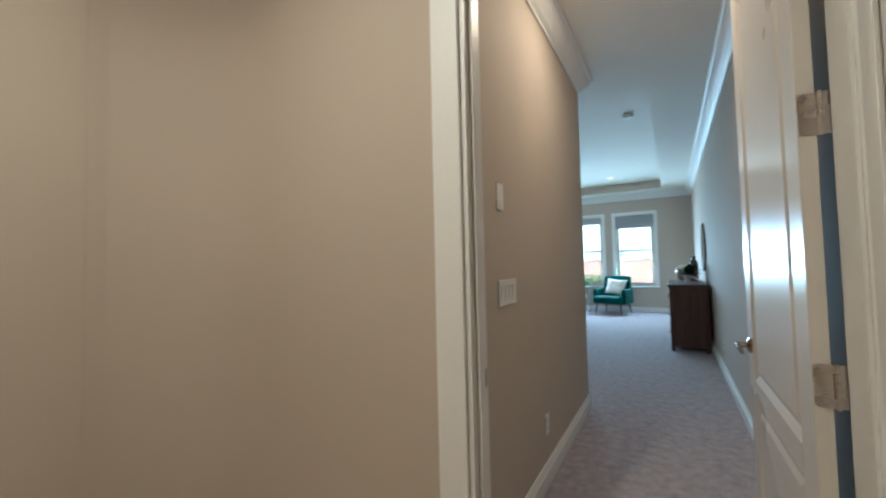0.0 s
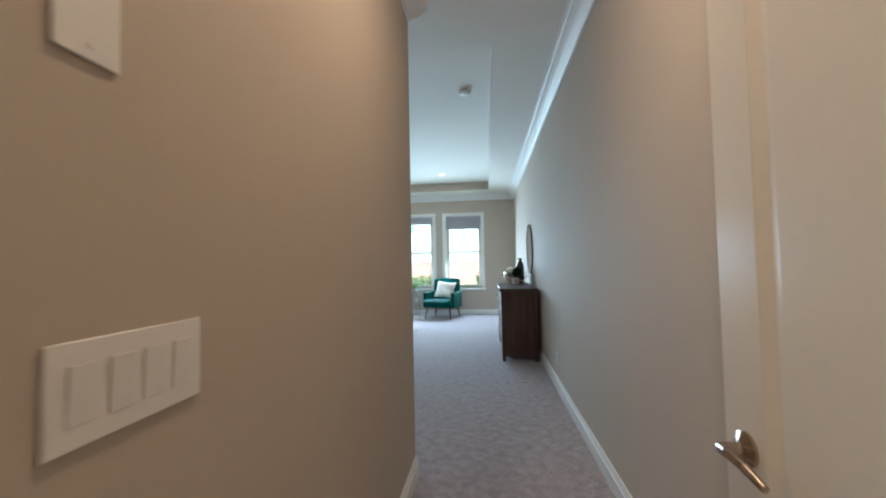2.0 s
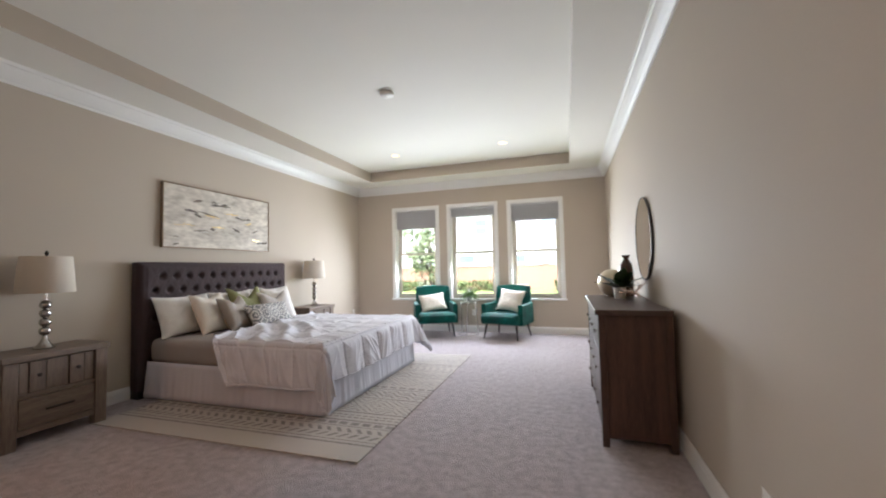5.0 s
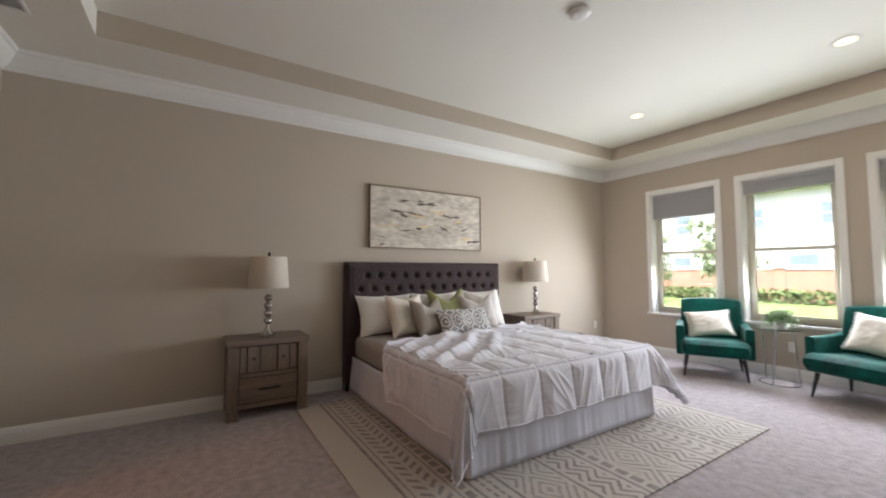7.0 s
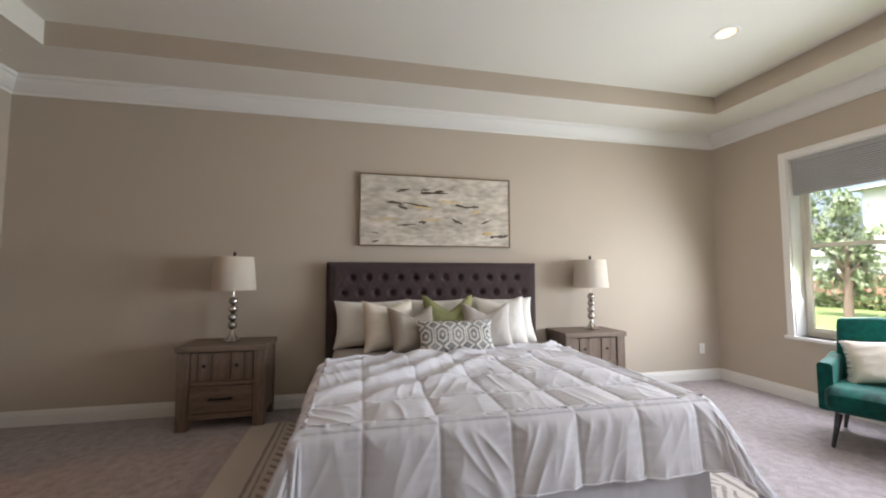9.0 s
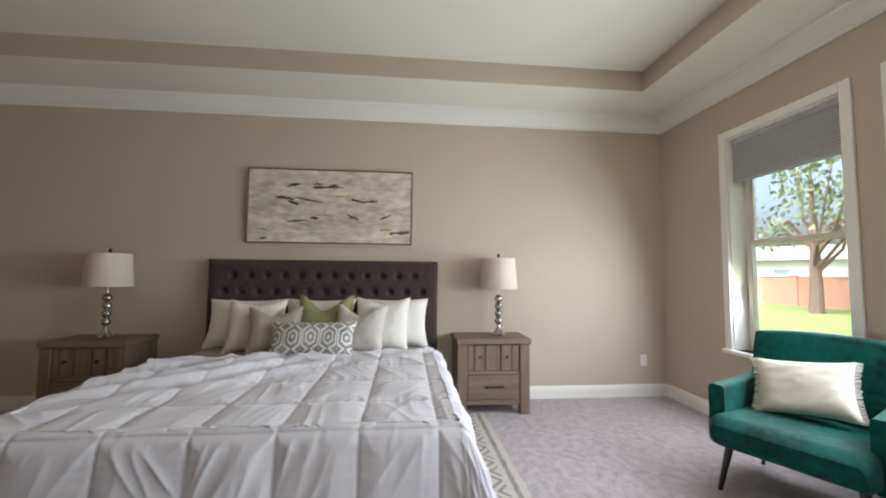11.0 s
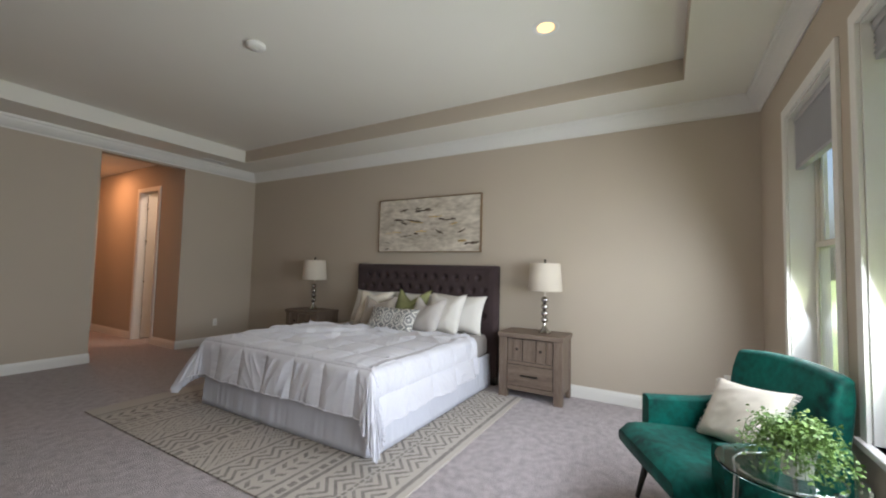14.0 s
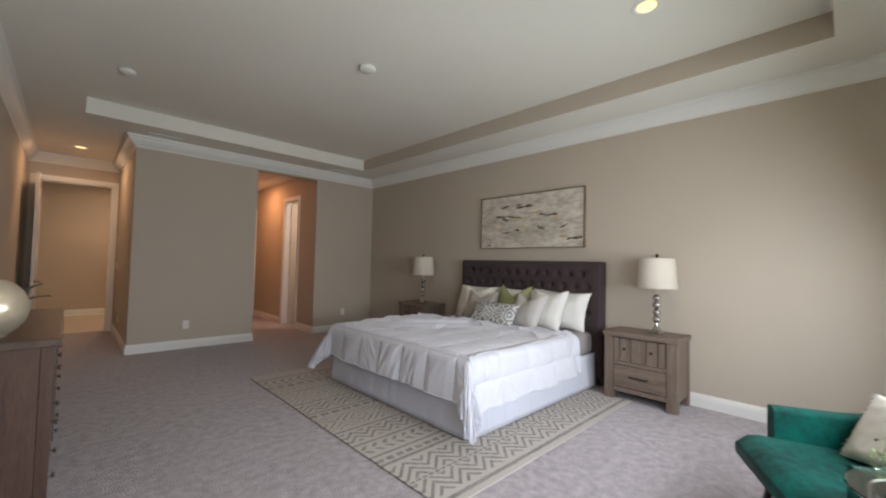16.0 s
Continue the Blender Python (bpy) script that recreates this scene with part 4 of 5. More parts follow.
pillow("taupe satin square cushion on the bed", 0.42, 0.42, 0.15, (-3.22, 7.66, PZ), 28, 12, TAUPE, 7, chop=0.22)
pillow("pale grey square cushion on the bed", 0.44, 0.44, 0.15, (-3.24, 8.28, PZ), 28, -10, LIGHTGREY, 8, chop=0.24)
pillow("lumbar cushion with a grey and white trellis figure", 0.66, 0.31, 0.15, (-3.07, 7.97, PZ), 30, 0, TRELLIS, 9)


# ---- nightstands and lamps ----
def nightstand(y, label):
    w, d, h = 0.64, 0.40, 0.655
    t = thing("nightstand", label, "nightstand", (XW + 0.02, y, 0), group="bedside nightstands")
    bm = blocks((0, d + 0.015, -w / 2 - 0.012, w / 2 + 0.012, h - 0.045, h), bevel=0.005)
    part("tabletop", bm, WOOD_H, t)
    for s in (-1, 1):
        a, b = sorted((s * w / 2, s * (w / 2 - 0.085)))
        part("leg", blocks((d - 0.075, d, a, b, 0, h - 0.046), bevel=0.005), WOOD_V, t)
        a, b = sorted((s * w / 2, s * (w / 2 - 0.05)))
        part("leg", blocks((0, 0.06, a, b, 0, h - 0.046), bevel=0.005), WOOD_V, t)
        a, b = sorted((s * (w / 2 - 0.008), s * (w / 2 - 0.03)))
        part("side_panel", blocks((0.061, d - 0.076, a, b, 0.09, h - 0.046)), WOOD_V, t)
    part("back_panel", blocks((0.0, 0.012, -w / 2 + 0.051, w / 2 - 0.051, 0.09, h - 0.046)), WOOD_V, t)
    i0, i1 = -w / 2 + 0.087, w / 2 - 0.087
    part("bottom_rail", blocks((d - 0.04, d - 0.012, i0, i1, 0.085, 0.13), bevel=0.003), WOOD_H, t)
    part("middle_rail", blocks((d - 0.04, d - 0.010, i0, i1, 0.345, 0.375), bevel=0.003), WOOD_H, t)
    dr = part("drawer", blocks((d - 0.04, d - 0.006, i0 + 0.003, i1 - 0.003, 0.135, 0.34), bevel=0.004), WOOD_H, t)
    bm = blocks((d + 0.012, d + 0.022, -0.085, 0.085, 0.235, 0.25), bevel=0.003)
    for s in (-0.07, 0.07):
        box(bm, d - 0.007, d + 0.013, s - 0.006, s + 0.006, 0.237, 0.248)
    part("handle", bm, IRON, dr, "dark bar handle")
    y0 = i0 + 0.003
    total = i1 - i0 - 0.006
    for wd, out in ((0.12, 0), (0.215, 1), (0.30, 0), (0.215, 1), (0.15, 0)):
        y1 = y0 + wd * total
        pl = part("plank", blocks((d - 0.04, d - 0.014 + 0.006 * out, y0 + 0.003, y1 - 0.003, 0.379, h - 0.055), bevel=0.003), WOOD_V, t)
        if out:
            bm = bmesh.new()
            lathe(bm, [(0.006, 0), (0.006, 0.012), (0.013, 0.016), (0.014, 0.022), (0.0, 0.027)], 16)
            bmesh.ops.transform(bm, matrix=pose(d - 0.008, (y0 + y1) / 2, 0.50, 0, 90), verts=bm.verts)
            part("knob", bm, IRON, pl, "dark iron knob", True)
        y0 = y1
    part("carcass", blocks((0.013, d - 0.041, i0, i1, 0.09, h - 0.05)), WOOD_V, t)
    return t


nightstand(6.13, "rustic grey-brown wooden nightstand with plank front and drawer")
nightstand(9.45, "rustic grey-brown wooden nightstand with plank front and drawer")


def table_lamp(x, y, z):
    t = thing("table_lamp", "unlit lamp of stacked silver balls with a cream drum shade", "lamp", (x, y, z), group="bedside lamps")
    bm = bmesh.new()
    lathe(bm, [(0.0, 0), (0.066, 0), (0.068, 0.006), (0.060, 0.014), (0.040, 0.032), (0.022, 0.062), (0.014, 0.088), (0.012, 0.10), (0, 0.10)], 36)
    part("base", bm, SILVER, t, "", True)
    zc = 0.132
    for k in range(4):
        bm = bmesh.new()
        r = 0.036
        lathe(bm, [(0.011, -0.036)] + [(r * math.cos(a), r * math.sin(a)) for a in [math.radians(d) for d in range(-70, 71, 10)]] + [(0.011, 0.036)], 28, (0, 0, zc))
        part("ball", bm, SILVER, t, "brushed silver ball", True)
        zc += 0.068
    bm = bmesh.new()
    tube(bm, (0, 0, zc - 0.04), (0, 0, 0.70), 0.006)
    part("stem", bm, METAL, t)
    bm = bmesh.new()
    lathe(bm, [(0.174, 0.43), (0.176, 0.432), (0.153, 0.712), (0.151, 0.713), (0.149, 0.712), (0.171, 0.433), (0.174, 0.43)], 48)
    part("shade", bm, LINEN, t, "cream linen drum shade", True)
    bm = bmesh.new()
    for k in range(3):
        a = k * 2.094
        tube(bm, (0, 0, 0.70), (0.151 * math.cos(a), 0.151 * math.sin(a), 0.70), 0.003)
    part("spider", bm, METAL, t)
    bm = bmesh.new()
    lathe(bm, [(0.005, 0.70), (0.006, 0.72), (0.013, 0.735), (0.013, 0.745), (0.006, 0.757), (0, 0.76)], 16)
    part("finial", bm, IRON, t, "dark round finial", True)


table_lamp(-3.67, 6.137, 0.656)
table_lamp(-3.67, 9.54, 0.656)

# ---- painting ----
CANVAS = material("abstract_canvas", (0.46, 0.40, 0.325), 0.6, 0.2, 2.2, 9, 0.3, second=(0.74, 0.68, 0.585), stretch=(1, 1.2, 3.2), depth=0.003)
INK = material("dark_paint", (0.10, 0.075, 0.055), 0.5, 0.4, 20, 120, 0.4)
GOLDPAINT = material("gold_paint", (0.72, 0.55, 0.28), 0.3, 0.2, 20, 120, 0.3, metal=0.7)
FRAMEWOOD = material("thin_bronze_frame", (0.22, 0.15, 0.09), 0.4, 0.2, 6, 60, 0.1, metal=0.3)
PY, PZ0, PW, PH = 7.953, 1.497, 1.548, 0.713
pic = thing("painting", "wide abstract canvas in cream, grey and gold, thin bronze frame", "painting", (XW, PY, PZ0))
part("canvas", blocks((0.006, 0.036, -PW / 2 + 0.012, PW / 2 - 0.012, 0.012, PH - 0.012)), CANVAS, pic)
bm = bmesh.new()
box(bm, 0.004, 0.044, -PW / 2, -PW / 2 + 0.011, 0, PH, 0.002)
box(bm, 0.004, 0.044, PW / 2 - 0.011, PW / 2, 0, PH, 0.002)
box(bm, 0.004, 0.044, -PW / 2 + 0.011, PW / 2 - 0.011, 0, 0.011, 0.002)
box(bm, 0.004, 0.044, -PW / 2 + 0.011, PW / 2 - 0.011, PH - 0.011, PH, 0.002)
part("frame", bm, FRAMEWOOD, pic)
rnd = random.Random(21)


def stroke(fy, fz, length, width, mat, slope=0.0):
    bm = bmesh.new()
    n = 16
    up, lo = [], []
    for k in range(n + 1):
        f = k / n
        y = -PW / 2 + fy * PW + (f - 0.5) * length
        z = (1 - fz) * PH + (f - 0.5) * slope * length + 0.010 * noise.noise((f * 4, fy * 30, fz * 9))
        wd = width * (0.25 + 0.75 * abs(noise.noise((f * 3.1, fy * 17, fz * 31)))) * (math.sin(math.pi * f) ** 0.4 + 0.02)
        up.append(bm.verts.new((0.0385, y, z + wd)))
        lo.append(bm.verts.new((0.0385, y, z - wd)))
    base = [bm.verts.new((0.0362, v.co.y, v.co.z)) for v in up + lo[::-1]]
    rim = up + lo[::-1]
    for k in range(n):
        bm.faces.new((up[k], up[k + 1], lo[k + 1], lo[k]))
    m = len(rim)
    for k in range(m):
        bm.faces.new((rim[k], rim[(k + 1) % m], base[(k + 1) % m], base[k]))
    part("brush_stroke", bm, mat, pic)


for fy, fz, ln, wd, sl in ((0.27, 0.22, 0.14, 0.022, 0.25), (0.42, 0.20, 0.10, 0.02, 0.1), (0.48, 0.24, 0.30, 0.026, 0.05), (0.51, 0.22, 0.09, 0.03, 0.1), (0.22, 0.40, 0.18, 0.02, -0.1), (0.27, 0.46, 0.10, 0.03, -0.3),
                          (0.36, 0.42, 0.28, 0.02, -0.15), (0.66, 0.42, 0.14, 0.024, -0.2), (0.73, 0.42, 0.16, 0.024, 0.1), (0.40, 0.66, 0.08, 0.03, 0.0), (0.63, 0.64, 0.12, 0.034, -0.4), (0.83, 0.63, 0.12, 0.02, 0.4),
                          (0.92, 0.84, 0.20, 0.035, 0.05), (0.10, 0.94, 0.07, 0.02, 0.1), (0.10, 0.82, 0.06, 0.012, 0.0), (0.30, 0.70, 0.2, 0.014, 0.1)):
    stroke(fy, fz, ln, wd, INK, sl)
for fy, fz, ln, wd, sl in ((0.40, 0.45, 0.22, 0.02, -0.1), (0.58, 0.36, 0.24, 0.016, 0.0), (0.45, 0.62, 0.20, 0.016, 0.05), (0.20, 0.62, 0.16, 0.014, -0.1), (0.76, 0.50, 0.12, 0.022, 0.2), (0.84, 0.80, 0.12, 0.035, 0.0), (0.12, 0.64, 0.16, 0.010, 0.0)):
    stroke(fy, fz, ln, wd, GOLDPAINT, sl)


# ---- armchairs ----
def loft(bm, sections):
    """Skins closed rings of equal length."""
    rings = [[bm.verts.new(p) for p in s] for s in sections]
    n = len(rings[0])
    for a, b in zip(rings, rings[1:]):
        for k in range(n):
            bm.faces.new((a[k], a[(k + 1) % n], b[(k + 1) % n], b[k]))
    bm.faces.new(rings[0][::-1])
    bm.faces.new(rings[-1])


def rounded(cx, cy, hx_, hy_, r, steps=5):
    """A rounded rectangle as a ring of points."""
    pts = []
    for k, (sx, sy) in enumerate(((1, 1), (-1, 1), (-1, -1), (1, -1))):
        for i in range(steps + 1):
            a = math.radians(90 * k + 90 * i / steps)
            pts.append((cx + sx * (hx_ - r) + r * math.cos(a), cy + sy * (hy_ - r) + r * math.sin(a)))
    return pts


def armchair(x, y, turn, label):
    """Faces -y before turning; at the middle of its footprint."""
    t = thing("armchair", label, "armchair", (x, y, 0), turn, "green armchairs by the windows")
    # seat: thick rounded nose, tapering underneath towards the legs
    bm = bmesh.new()
    secs = []
    for k in range(15):
        f = k / 14
        yy = -0.40 + f * 0.66
        nose = math.sin(min(1, f / 0.14) * math.pi / 2) ** 0.7 if f < 0.14 else 1
        hw = 0.335 - 0.02 * f - (1 - nose) * 0.03
        top = 0.435 - 0.035 * f - (1 - nose) * 0.05
        bot = 0.215 + (0.05 * (1 - f / 0.5) if f < 0.5 else 0) + (1 - nose) * 0.06
        ring = rounded(0, (top + bot) / 2, hw, (top - bot) / 2, 0.055 * (0.5 + 0.5 * nose))
        secs.append([(px, yy, pz + (0.012 * (1 - (px / hw) ** 2) if pz > (top + bot) / 2 else 0)) for px, pz in ring])
    loft(bm, secs)
    part("seat", bm, VELVET, t, "", True)
    # back: reclined, curved round, its crest bowed up in the middle
    bm = bmesh.new()
    secs = []
    for k in range(21):
        f = -1 + 2 * k / 20
        xx = 0.345 * f
        wrap = -0.035 * f * f
        ring = []
        crest = 0.885 - 0.022 * f * f
        th = 0.046 * (1 - 0.25 * abs(f) ** 6)
        for i in range(7):
            q = i / 6
            zz = 0.30 + (crest - 0.30) * q
            ring.append((xx * (0.95 - 0.03 * q), 0.215 + 0.11 * q + wrap * (0.4 + 0.6 * q) - th * (1 if i < 6 else 0.5), zz - (0.012 if i == 6 else 0) * 0))
        for i in range(6, -1, -1):
            q = i / 6
            zz = 0.24 + (crest - 0.24) * q
            ring.append((xx * (0.95 - 0.03 * q), 0.245 + 0.11 * q + wrap * (0.4 + 0.6 * q) + th * (1 if i < 6 else 0.5), zz))
        secs.append(ring)
    loft(bm, secs)
    back = part("backrest", bm, VELVET, t, "", True)
    bv = back.modifiers.new("soft", "BEVEL")
    bv.width, bv.segments, bv.angle_limit = 0.022, 4, radians(35)
    for s in (-1, 1):
        bm = bmesh.new()
        secs = []
        for k in range(9):
            f = k / 8
            yy = -0.235 + f * 0.50
            top = 0.575 + 0.05 * max(0, f - 0.6)
            ring = rounded(s * (0.335 - 0.005 * f), (top + 0.235) / 2, 0.042, (top - 0.235) / 2, 0.022)
            secs.append([(px, yy, pz) for px, pz in ring])
        loft(bm, secs)
        part("armrest", bm, VELVET, t, "", True)
    for sx in (-1, 1):
        for yy, out in ((-0.25, -0.045), (0.23, 0.06)):
            bm = bmesh.new()
            tube(bm, (sx * 0.27, yy, 0.235), (sx * 0.305, yy + out, 0.0), 0.021, 0.011, 14)
            part("leg", bm, LEGWOOD, t, "tapered black wooden leg", True)
    return t


def fringed(at, lean, turn, seed, roll=0.0, w=0.44, h=0.33):
    ob = pillow("off-white lumbar cushion with fringed ends on a green armchair", w, h, 0.115, at, lean, turn, CREAM, seed, roll, group="cushions on the armchairs")
    rd = random.Random(seed)
    for s in (-1, 1):
        bm = bmesh.new()
        for k in range(46):
            v = -0.97 + 1.94 * k / 45
            xx = s * w / 2 * (1 - 0.10 * (1 - v * v))
            yy = h / 2 * v
            tube(bm, (xx - s * 0.006, yy, 0), (xx + s * (0.022 + rd.uniform(0, 0.008)), yy + rd.uniform(-0.004, 0.004), rd.uniform(-0.008, 0.008)), 0.0032, 0.002, 5)
        part("fringe", bm, WHITECLOTH, ob, "knotted cotton fringe")
    return ob


armchair(-2.07, 10.88, 26, "teal-green velvet armchair with tapered black legs")
armchair(-0.77, 10.91, -16, "teal-green velvet armchair with tapered black legs")
for cx, cy, a, sd in ((-2.07, 10.88, 26, 31), (-0.77, 10.91, -16, 32)):
    m = pose(cx, cy, 0, 0, 0, a)
    first = sd == 31
    p = m @ Vector((0.0, 0.02, 0.437))
    fringed((p.x, p.y, p.z), 30 if first else 24, a - 90 + (4 if first else -3), sd, 7 if first else -6, 0.45, 0.34 if first else 0.40)

# ---- side table and fern ----
TBX, TBY, TBZ = -1.48, 11.0, 0.605
tb = thing("side_table", "small round glass-topped side table on slim metal legs", "side table", (TBX, TBY, 0))
bm = bmesh.new()
lathe(bm, [(0.0, TBZ - 0.010), (0.208, TBZ - 0.010), (0.211, TBZ - 0.005), (0.208, TBZ), (0.0, TBZ)], 64)
part("tabletop", bm, CLEAR, tb, "round clear glass top with a green edge")
for k in range(3):
    a = 2.094 * k + 0.5
    bm = bmesh.new()
    tube(bm, (0.175 * math.cos(a), 0.175 * math.sin(a), 0.02), (0.15 * math.cos(a + 0.25), 0.15 * math.sin(a + 0.25), TBZ - 0.011), 0.009, 0.009, 12)
    part("leg", bm, GUNMETAL, tb, "slim dark metal leg", True)
for zz, rr in ((0.012, 0.178), (TBZ - 0.02, 0.152)):
    bm = bmesh.new()
    n = 48
    for k in range(n):
        a, b = 2 * math.pi * k / n, 2 * math.pi * (k + 1) / n
        tube(bm, (rr * math.cos(a), rr * math.sin(a), zz), (rr * math.cos(b), rr * math.sin(b), zz), 0.005, 0.005, 8)
    part("ring", bm, GUNMETAL, tb, "thin dark metal ring", True)


def leafy(bm, stem_from, rd, n, reach, size, rise, droop):
    """Arching stems set with small rounded leaflets."""
    for k in range(n):
        a = rd.uniform(0, 2 * math.pi)
        ln = reach * rd.uniform(0.5, 1.0)
        up = rise * rd.uniform(0.4, 1.1)
        last = Vector(stem_from)
        steps = 9
        for i in range(1, steps + 1):
            f = i / steps
            p = Vector(stem_from) + Vector((math.cos(a) * ln * f, math.sin(a) * ln * f, up * math.sin(f * 2.4) - droop * f * f * rd.uniform(0.6, 1.2)))
            tube(bm, last, p, 0.0012, 0.001, 4)
            for _ in range(3):
                s = size * rd.uniform(0.6, 1.25)
                c = p + Vector((rd.gauss(0, 0.013), rd.gauss(0, 0.013), rd.gauss(0, 0.012)))
                q = Euler((rd.uniform(-0.9, 0.9), rd.uniform(-0.9, 0.9), rd.uniform(0, 6.28))).to_quaternion()
                vs = [bm.verts.new(c + q @ Vector(v) * s) for v in ((-1, 0, 0), (-0.45, -0.7, 0.1), (0.5, -0.65, 0.1), (1, 0, -0.05), (0.5, 0.65, 0.1), (-0.45, 0.7, 0.1))]
                bm.faces.new(vs)
            last = p


fern = thing("potted_plant", "bushy bright-green maidenhair plant in a small white pot", "plant", (TBX + 0.03, TBY + 0.02, TBZ + 0.001))
bm = bmesh.new()
lathe(bm, [(0.0, 0), (0.042, 0), (0.055, 0.085), (0.057, 0.09), (0.052, 0.09), (0.048, 0.075), (0.0, 0.075)], 32)
part("pot", bm, POTWHITE, fern, "", True)
bm = bmesh.new()
leafy(bm, (0, 0, 0.07), random.Random(77), 125, 0.16, 0.0068, 0.135, 0.09)
part("foliage", bm, FOLIAGE, fern, "fine bright-green leaflets")

# ---- dresser and what stands on it ----
DRX0, DRX1, DRY0, DRY1, DRH = 0.425, 0.875, 6.99, 8.36, 0.905
dr = thing("dresser", "dark brown wooden dresser with small bright knobs", "dresser", (DRX0, DRY0, 0))
w, ln = DRX1 - DRX0, DRY1 - DRY0
part("tabletop", blocks((-0.02, w, -0.02, ln + 0.02, DRH - 0.035, DRH), bevel=0.004), DRESS_H, dr)
for a, b in ((0, 0.03), (ln - 0.03, ln)):
    part("side_panel", blocks((0.045, w - 0.05, a + 0.004, b - 0.004, 0.06, DRH - 0.036)), DRESS_V, dr)
    part("leg", blocks((0, 0.044, a, b + (0.01 if a == 0 else 0), 0, DRH - 0.036), bevel=0.003), DRESS_V, dr)
    part("leg", blocks((w - 0.049, w - 0.002, a, b, 0, DRH - 0.036), bevel=0.003), DRESS_V, dr)
part("back_panel", blocks((w - 0.02, w - 0.006, 0.031, ln - 0.031, 0.06, DRH - 0.036)), DRESS_V, dr)
part("plinth", blocks((0.012, 0.03, 0.041, ln - 0.031, 0.05, 0.10)), DRESS_H, dr)
part("carcass", blocks((0.03, w - 0.021, 0.031, ln - 0.031, 0.07, DRH - 0.04)), DRESS_V, dr)
rows = ((0.105, 0.345), (0.352, 0.60), (0.607, DRH - 0.045))
for z0, z1 in rows:
    for k in range(2):
        a = 0.044 + k * (ln - 0.078) / 2
        b = a + (ln - 0.078) / 2 - 0.006
        dw = part("drawer", blocks((0.004, 0.029, a, b, z0, z1), bevel=0.003), DRESS_H, dr)
        for f in (0.25, 0.75):
            bm = bmesh.new()
            lathe(bm, [(0.006, 0), (0.006, 0.012), (0.014, 0.018), (0.015, 0.024), (0.0, 0.030)], 16)
            bmesh.ops.transform(bm, matrix=pose(0.004, a + f * (b - a), (z0 + z1) / 2, 0, -90), verts=bm.verts)
            part("knob", bm, CHROME, dw, "bright chrome knob", True)

mir = thing("round_mirror", "round wall mirror with a thin dark metal rim", "mirror", (XE, 8.03, 1.43))
MIRROR = bpy.data.materials.new("mirror_silver")
MIRROR.use_nodes = True
mp = MIRROR.node_tree.nodes["Principled BSDF"]
mp.inputs["Base Color"].default_value, mp.inputs["Metallic"].default_value, mp.inputs["Roughness"].default_value = (0.86, 0.88, 0.87, 1), 1.0, 0.02
bm = bmesh.new()
lathe(bm, [(0.0, 0.004), (0.362, 0.004), (0.362, 0.018), (0.0, 0.018)], 72)
bmesh.ops.transform(bm, matrix=pose(0, 0, 0, 0, -90), verts=bm.verts)
part("mirror_glass", bm, MIRROR, mir)
bm = bmesh.new()
lathe(bm, [(0.362, 0.002), (0.371, 0.002), (0.371, 0.022), (0.362, 0.022), (0.362, 0.002)], 72)
bmesh.ops.transform(bm, matrix=pose(0, 0, 0, 0, -90), verts=bm.verts)
part("rim", bm, IRON, mir, "thin dark metal rim")

bm = bmesh.new()
lathe(bm, [(0.0, 0), (0.045, 0), (0.058, 0.04), (0.062, 0.14), (0.060, 0.25), (0.052, 0.30), (0.030, 0.335), (0.024, 0.35), (0.030, 0.372), (0.040, 0.385), (0.036, 0.386), (0.018, 0.355), (0, 0.35)], 40)
v = tagged(link("tall_vase", bm, BROWNVASE, True), "tall dark brown bottle vase on the dresser", "vase")
v.location = (0.775, 8.22, DRH + 0.001)
bm = bmesh.new()
prof = [(0.0, 0), (0.05, 0.0)] + [(0.118 * math.cos(math.radians(d)), 0.125 + 0.13 * math.sin(math.radians(d))) for d in range(-65, 71, 8)] + [(0.034, 0.252), (0.026, 0.248), (0.0, 0.235)]
lathe(bm, prof, 48)
v = tagged(link("round_vase", bm, PEARL, True), "round pearly gold vase on the dresser", "vase")
v.location = (0.635, 8.19, DRH + 0.001)
pl = thing("leafy_arrangement", "dark glossy leaves in a small white pot on the dresser", "plant", (0.675, 7.93, DRH + 0.001))
bm = bmesh.new()
lathe(bm, [(0.0, 0), (0.045, 0), (0.055, 0.10), (0.050, 0.10), (0.046, 0.088), (0, 0.088)], 32)
part("pot", bm, POTWHITE, pl, "", True)
rd = random.Random(41)
for k in range(15):
    a = rd.uniform(0, 6.28)
    lean_ = rd.uniform(0.4, 1.2)
    L_ = rd.uniform(0.15, 0.25)
    bm = bmesh.new()
    base = Vector((0.02 * math.cos(a), 0.02 * math.sin(a), 0.085))
    out = Vector((math.cos(a) * math.sin(lean_), math.sin(a) * math.sin(lean_), math.cos(lean_)))
    side = Vector((-math.sin(a), math.cos(a), 0))
    n = 8
    lf, rt, md = [], [], []
    for i in range(n + 1):
        f = i / n
        c = base + out * L_ * f * 1.2 + Vector((0, 0, -0.07 * f * f))
        wd = 0.043 * math.sin(math.pi * min(1, f * 0.96 + 0.03)) ** 0.8
        md.append(bm.verts.new(c - Vector((0, 0, 0.006))))
        lf.append(bm.verts.new(c + side * wd))
        rt.append(bm.verts.new(c - side * wd))
    for i in range(n):
        bm.faces.new((lf[i], lf[i + 1], md[i + 1], md[i]))
        bm.faces.new((md[i], md[i + 1], rt[i + 1], rt[i]))
    part("leaf", bm, DARKLEAF, pl, "", True)
st = thing("wire_star", "rose-gold metal spiked star ornament on the dresser", "ornament", (0.76, 7.70, DRH + 0.062))
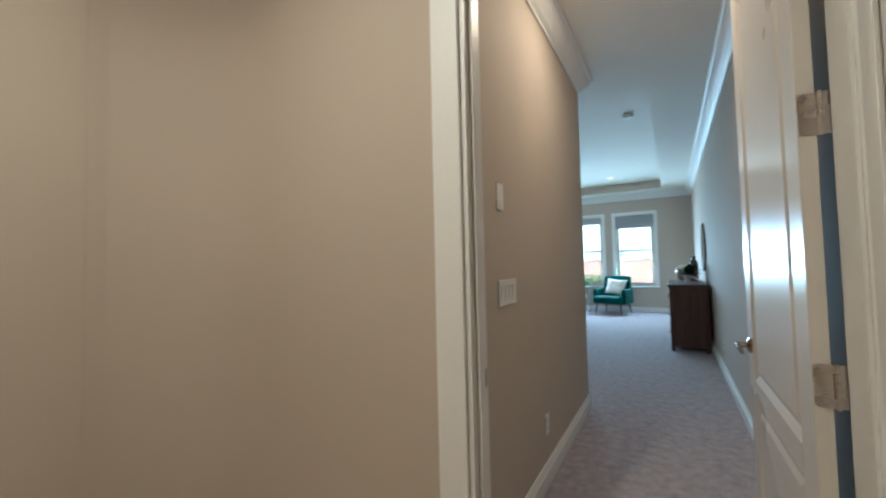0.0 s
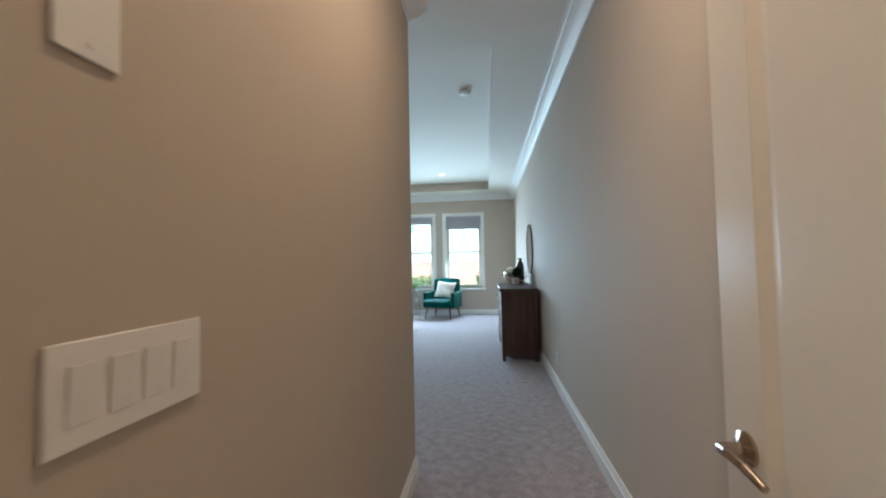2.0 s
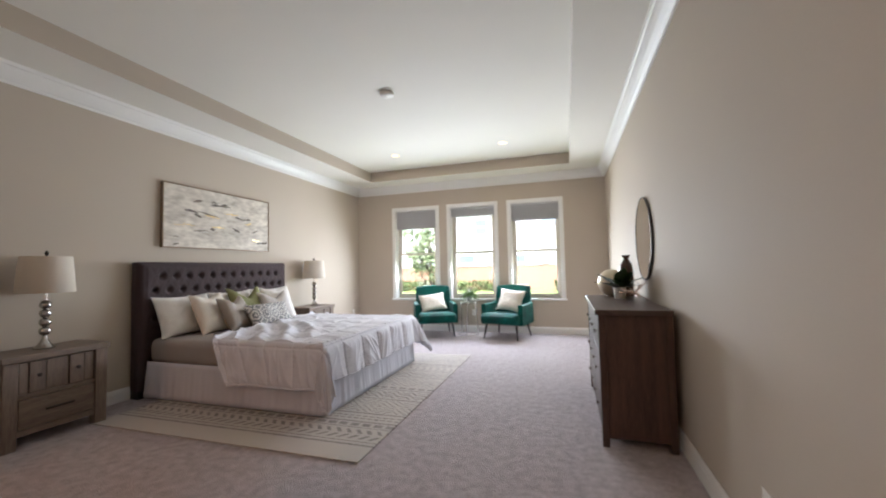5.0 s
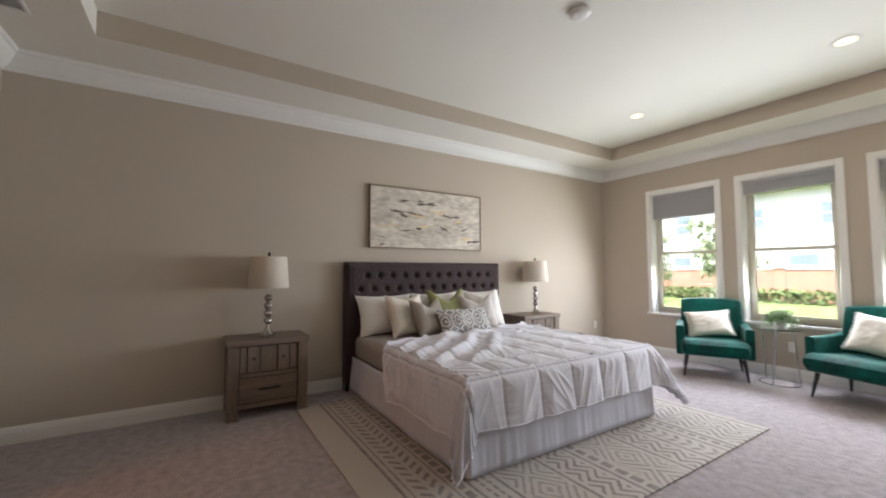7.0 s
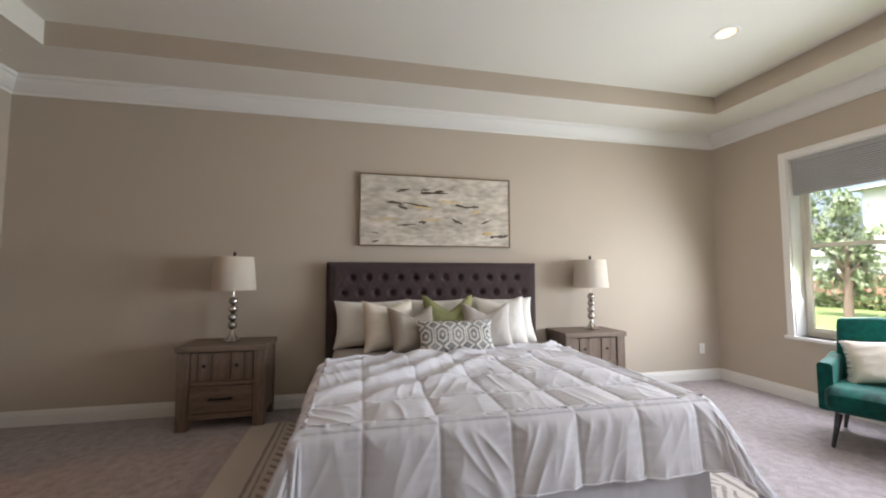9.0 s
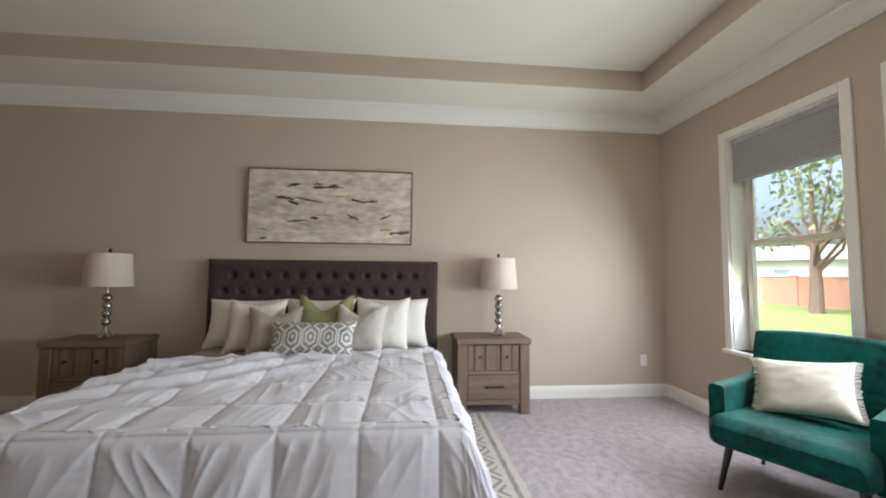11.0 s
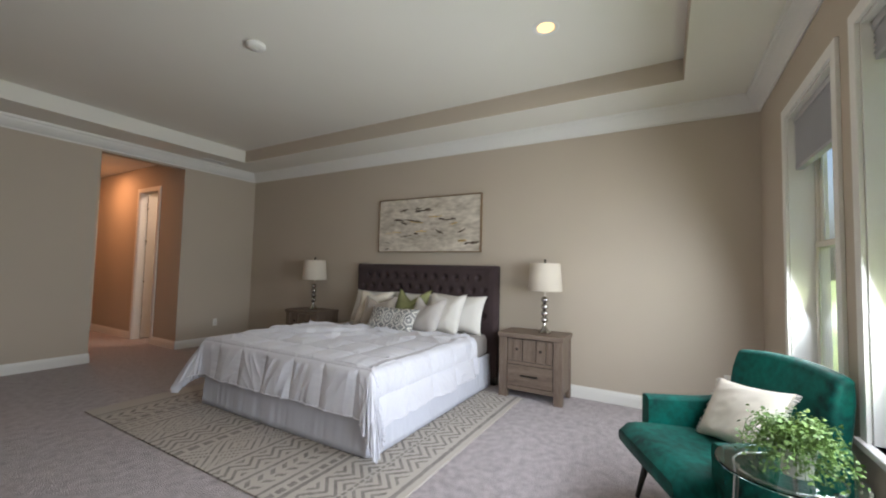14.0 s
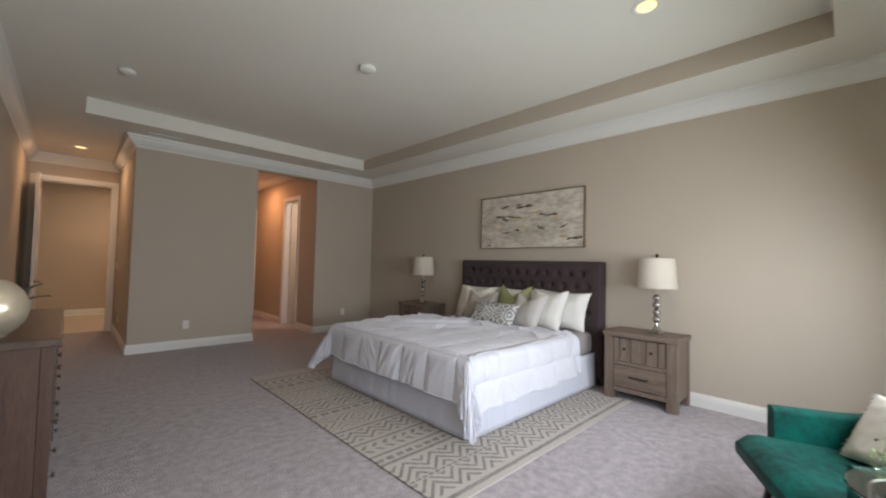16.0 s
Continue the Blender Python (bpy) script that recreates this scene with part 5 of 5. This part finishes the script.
for k in range(9):
    a, e = k * 2.4, math.radians(-30 + 75 * ((k * 0.618) % 1))
    d = Vector((math.cos(a) * math.cos(e), math.sin(a) * math.cos(e), math.sin(e))) * 0.125
    d.z = max(d.z, -0.055)
    bm = bmesh.new()
    tube(bm, -0.25 * d, d, 0.007, 0.004, 8)
    part("spike", bm, ROSE, st, "", True)


# ---- plates, outlets, detectors, vents ----
def wall_plate(name, label, at, turn, w, h, kind):
    """A wall plate on a wall; local -y faces the room."""
    t = thing(name, label, "outlet" if kind == "outlet" else "switch", at, turn, "wall outlets" if kind == "outlet" else "")
    part("plate", blocks((-w / 2, w / 2, -0.006, -0.0005, -h / 2, h / 2), bevel=0.002), PLASTIC, t)
    if kind == "outlet":
        for s in (-1, 1):
            rec = part("receptacle", blocks((-0.017, 0.017, -0.0085, -0.0062, s * 0.02 - 0.014, s * 0.02 + 0.014), bevel=0.001), PLASTIC, t)
            for dx in (-0.006, 0.006):
                part("slot", blocks((dx - 0.001, dx + 0.001, -0.0095, -0.0087, s * 0.02 - 0.003, s * 0.02 + 0.006)), RECESS_SHADE, rec)
    if kind == "switch":
        for k in range(4):
            x = (k - 1.5) * 0.046
            bm = blocks((x - 0.0165, x + 0.0165, -0.009, -0.0062, -0.033, 0.0335), bevel=0.001)
            bmesh.ops.transform(bm, matrix=pose(0, 0, 0, 3.0), verts=bm.verts)
            part("rocker", bm, PLASTIC, t)
    if kind == "blank":
        for s in (-1, 1):
            bm = bmesh.new()
            tube(bm, (0, -0.0062, s * 0.042), (0, -0.0078, s * 0.042), 0.003, 0.003, 10)
            part("screw", bm, PLASTIC, t)
    return t


wall_plate("switch_plate", "white four-gang rocker switch plate on the hall wall", (XH, 2.485, 1.117), 90, 0.212, 0.115, "switch")
wall_plate("blank_plate", "blank white cover plate above the hall switches", (XH, 2.42, 1.545), 90, 0.075, 0.118, "blank")
for at, a in (((XH, 3.045, 0.325), 90), ((XE, 5.93, 0.30), -90), ((XE, 3.565, 0.29), -90), ((-0.832, YS, 0.335), 180), ((-3.29, YS, 0.345), 180), ((XW, 11.10, 0.36), 90), ((-1.46, YN, 0.36), 0)):
    wall_plate("wall_outlet", "white duplex wall outlet above the baseboard", at, a, 0.07, 0.115, "outlet")


def detector(x, y, z, r, label):
    t = thing("smoke_detector", label, "smoke detector", (x, y, z))
    bm = bmesh.new()
    lathe(bm, [(r * 0.9, -0.0005), (r, -0.008), (r, -0.022), (r * 0.86, -0.034), (r * 0.4, -0.040), (0, -0.040)], 36)
    part("body", bm, PLASTIC, t, "", True)
    bm = bmesh.new()
    lathe(bm, [(r * 0.22, -0.0405), (r * 0.22, -0.044), (0, -0.044)], 18)
    part("button", bm, PLASTIC, t, "", True)


detector(-1.49, 7.79, HT, 0.075, "white round ceiling cover in the tray")
detector(0.07, 6.07, HT, 0.065, "white round smoke detector in the tray")


def vent(x, y, z):
    t = thing("ceiling_vent", "white slatted air vent in the ceiling border", "vent", (x, y, z), group="ceiling air vents")
    w, d = 0.36, 0.16
    bm = bmesh.new()
    for b in ((-w / 2, w / 2, -d / 2, -d / 2 + 0.02), (-w / 2, w / 2, d / 2 - 0.02, d / 2), (-w / 2, -w / 2 + 0.02, -d / 2 + 0.02, d / 2 - 0.02), (w / 2 - 0.02, w / 2, -d / 2 + 0.02, d / 2 - 0.02)):
        box(bm, *b, -0.010, -0.0005, 0.001, 1)
    part("frame", bm, PLASTIC, t)
    # flat black sheet imitates the shaded depth of the duct
    part("backing", blocks((-w / 2 + 0.02, w / 2 - 0.02, -d / 2 + 0.02, d / 2 - 0.02, -0.002, -0.0006)), RECESS_SHADE, t, "black sheet painted for the shade in the duct")
    for k in range(8):
        y0 = -d / 2 + 0.028 + k * 0.0145
        bm = blocks((-w / 2 + 0.021, w / 2 - 0.021, y0 - 0.0028, y0 + 0.0028, -0.005, -0.0038))
        part("slat", bm, PLASTIC, t)


vent(-0.45, 4.565, H)
vent(-3.0, 4.565, H)
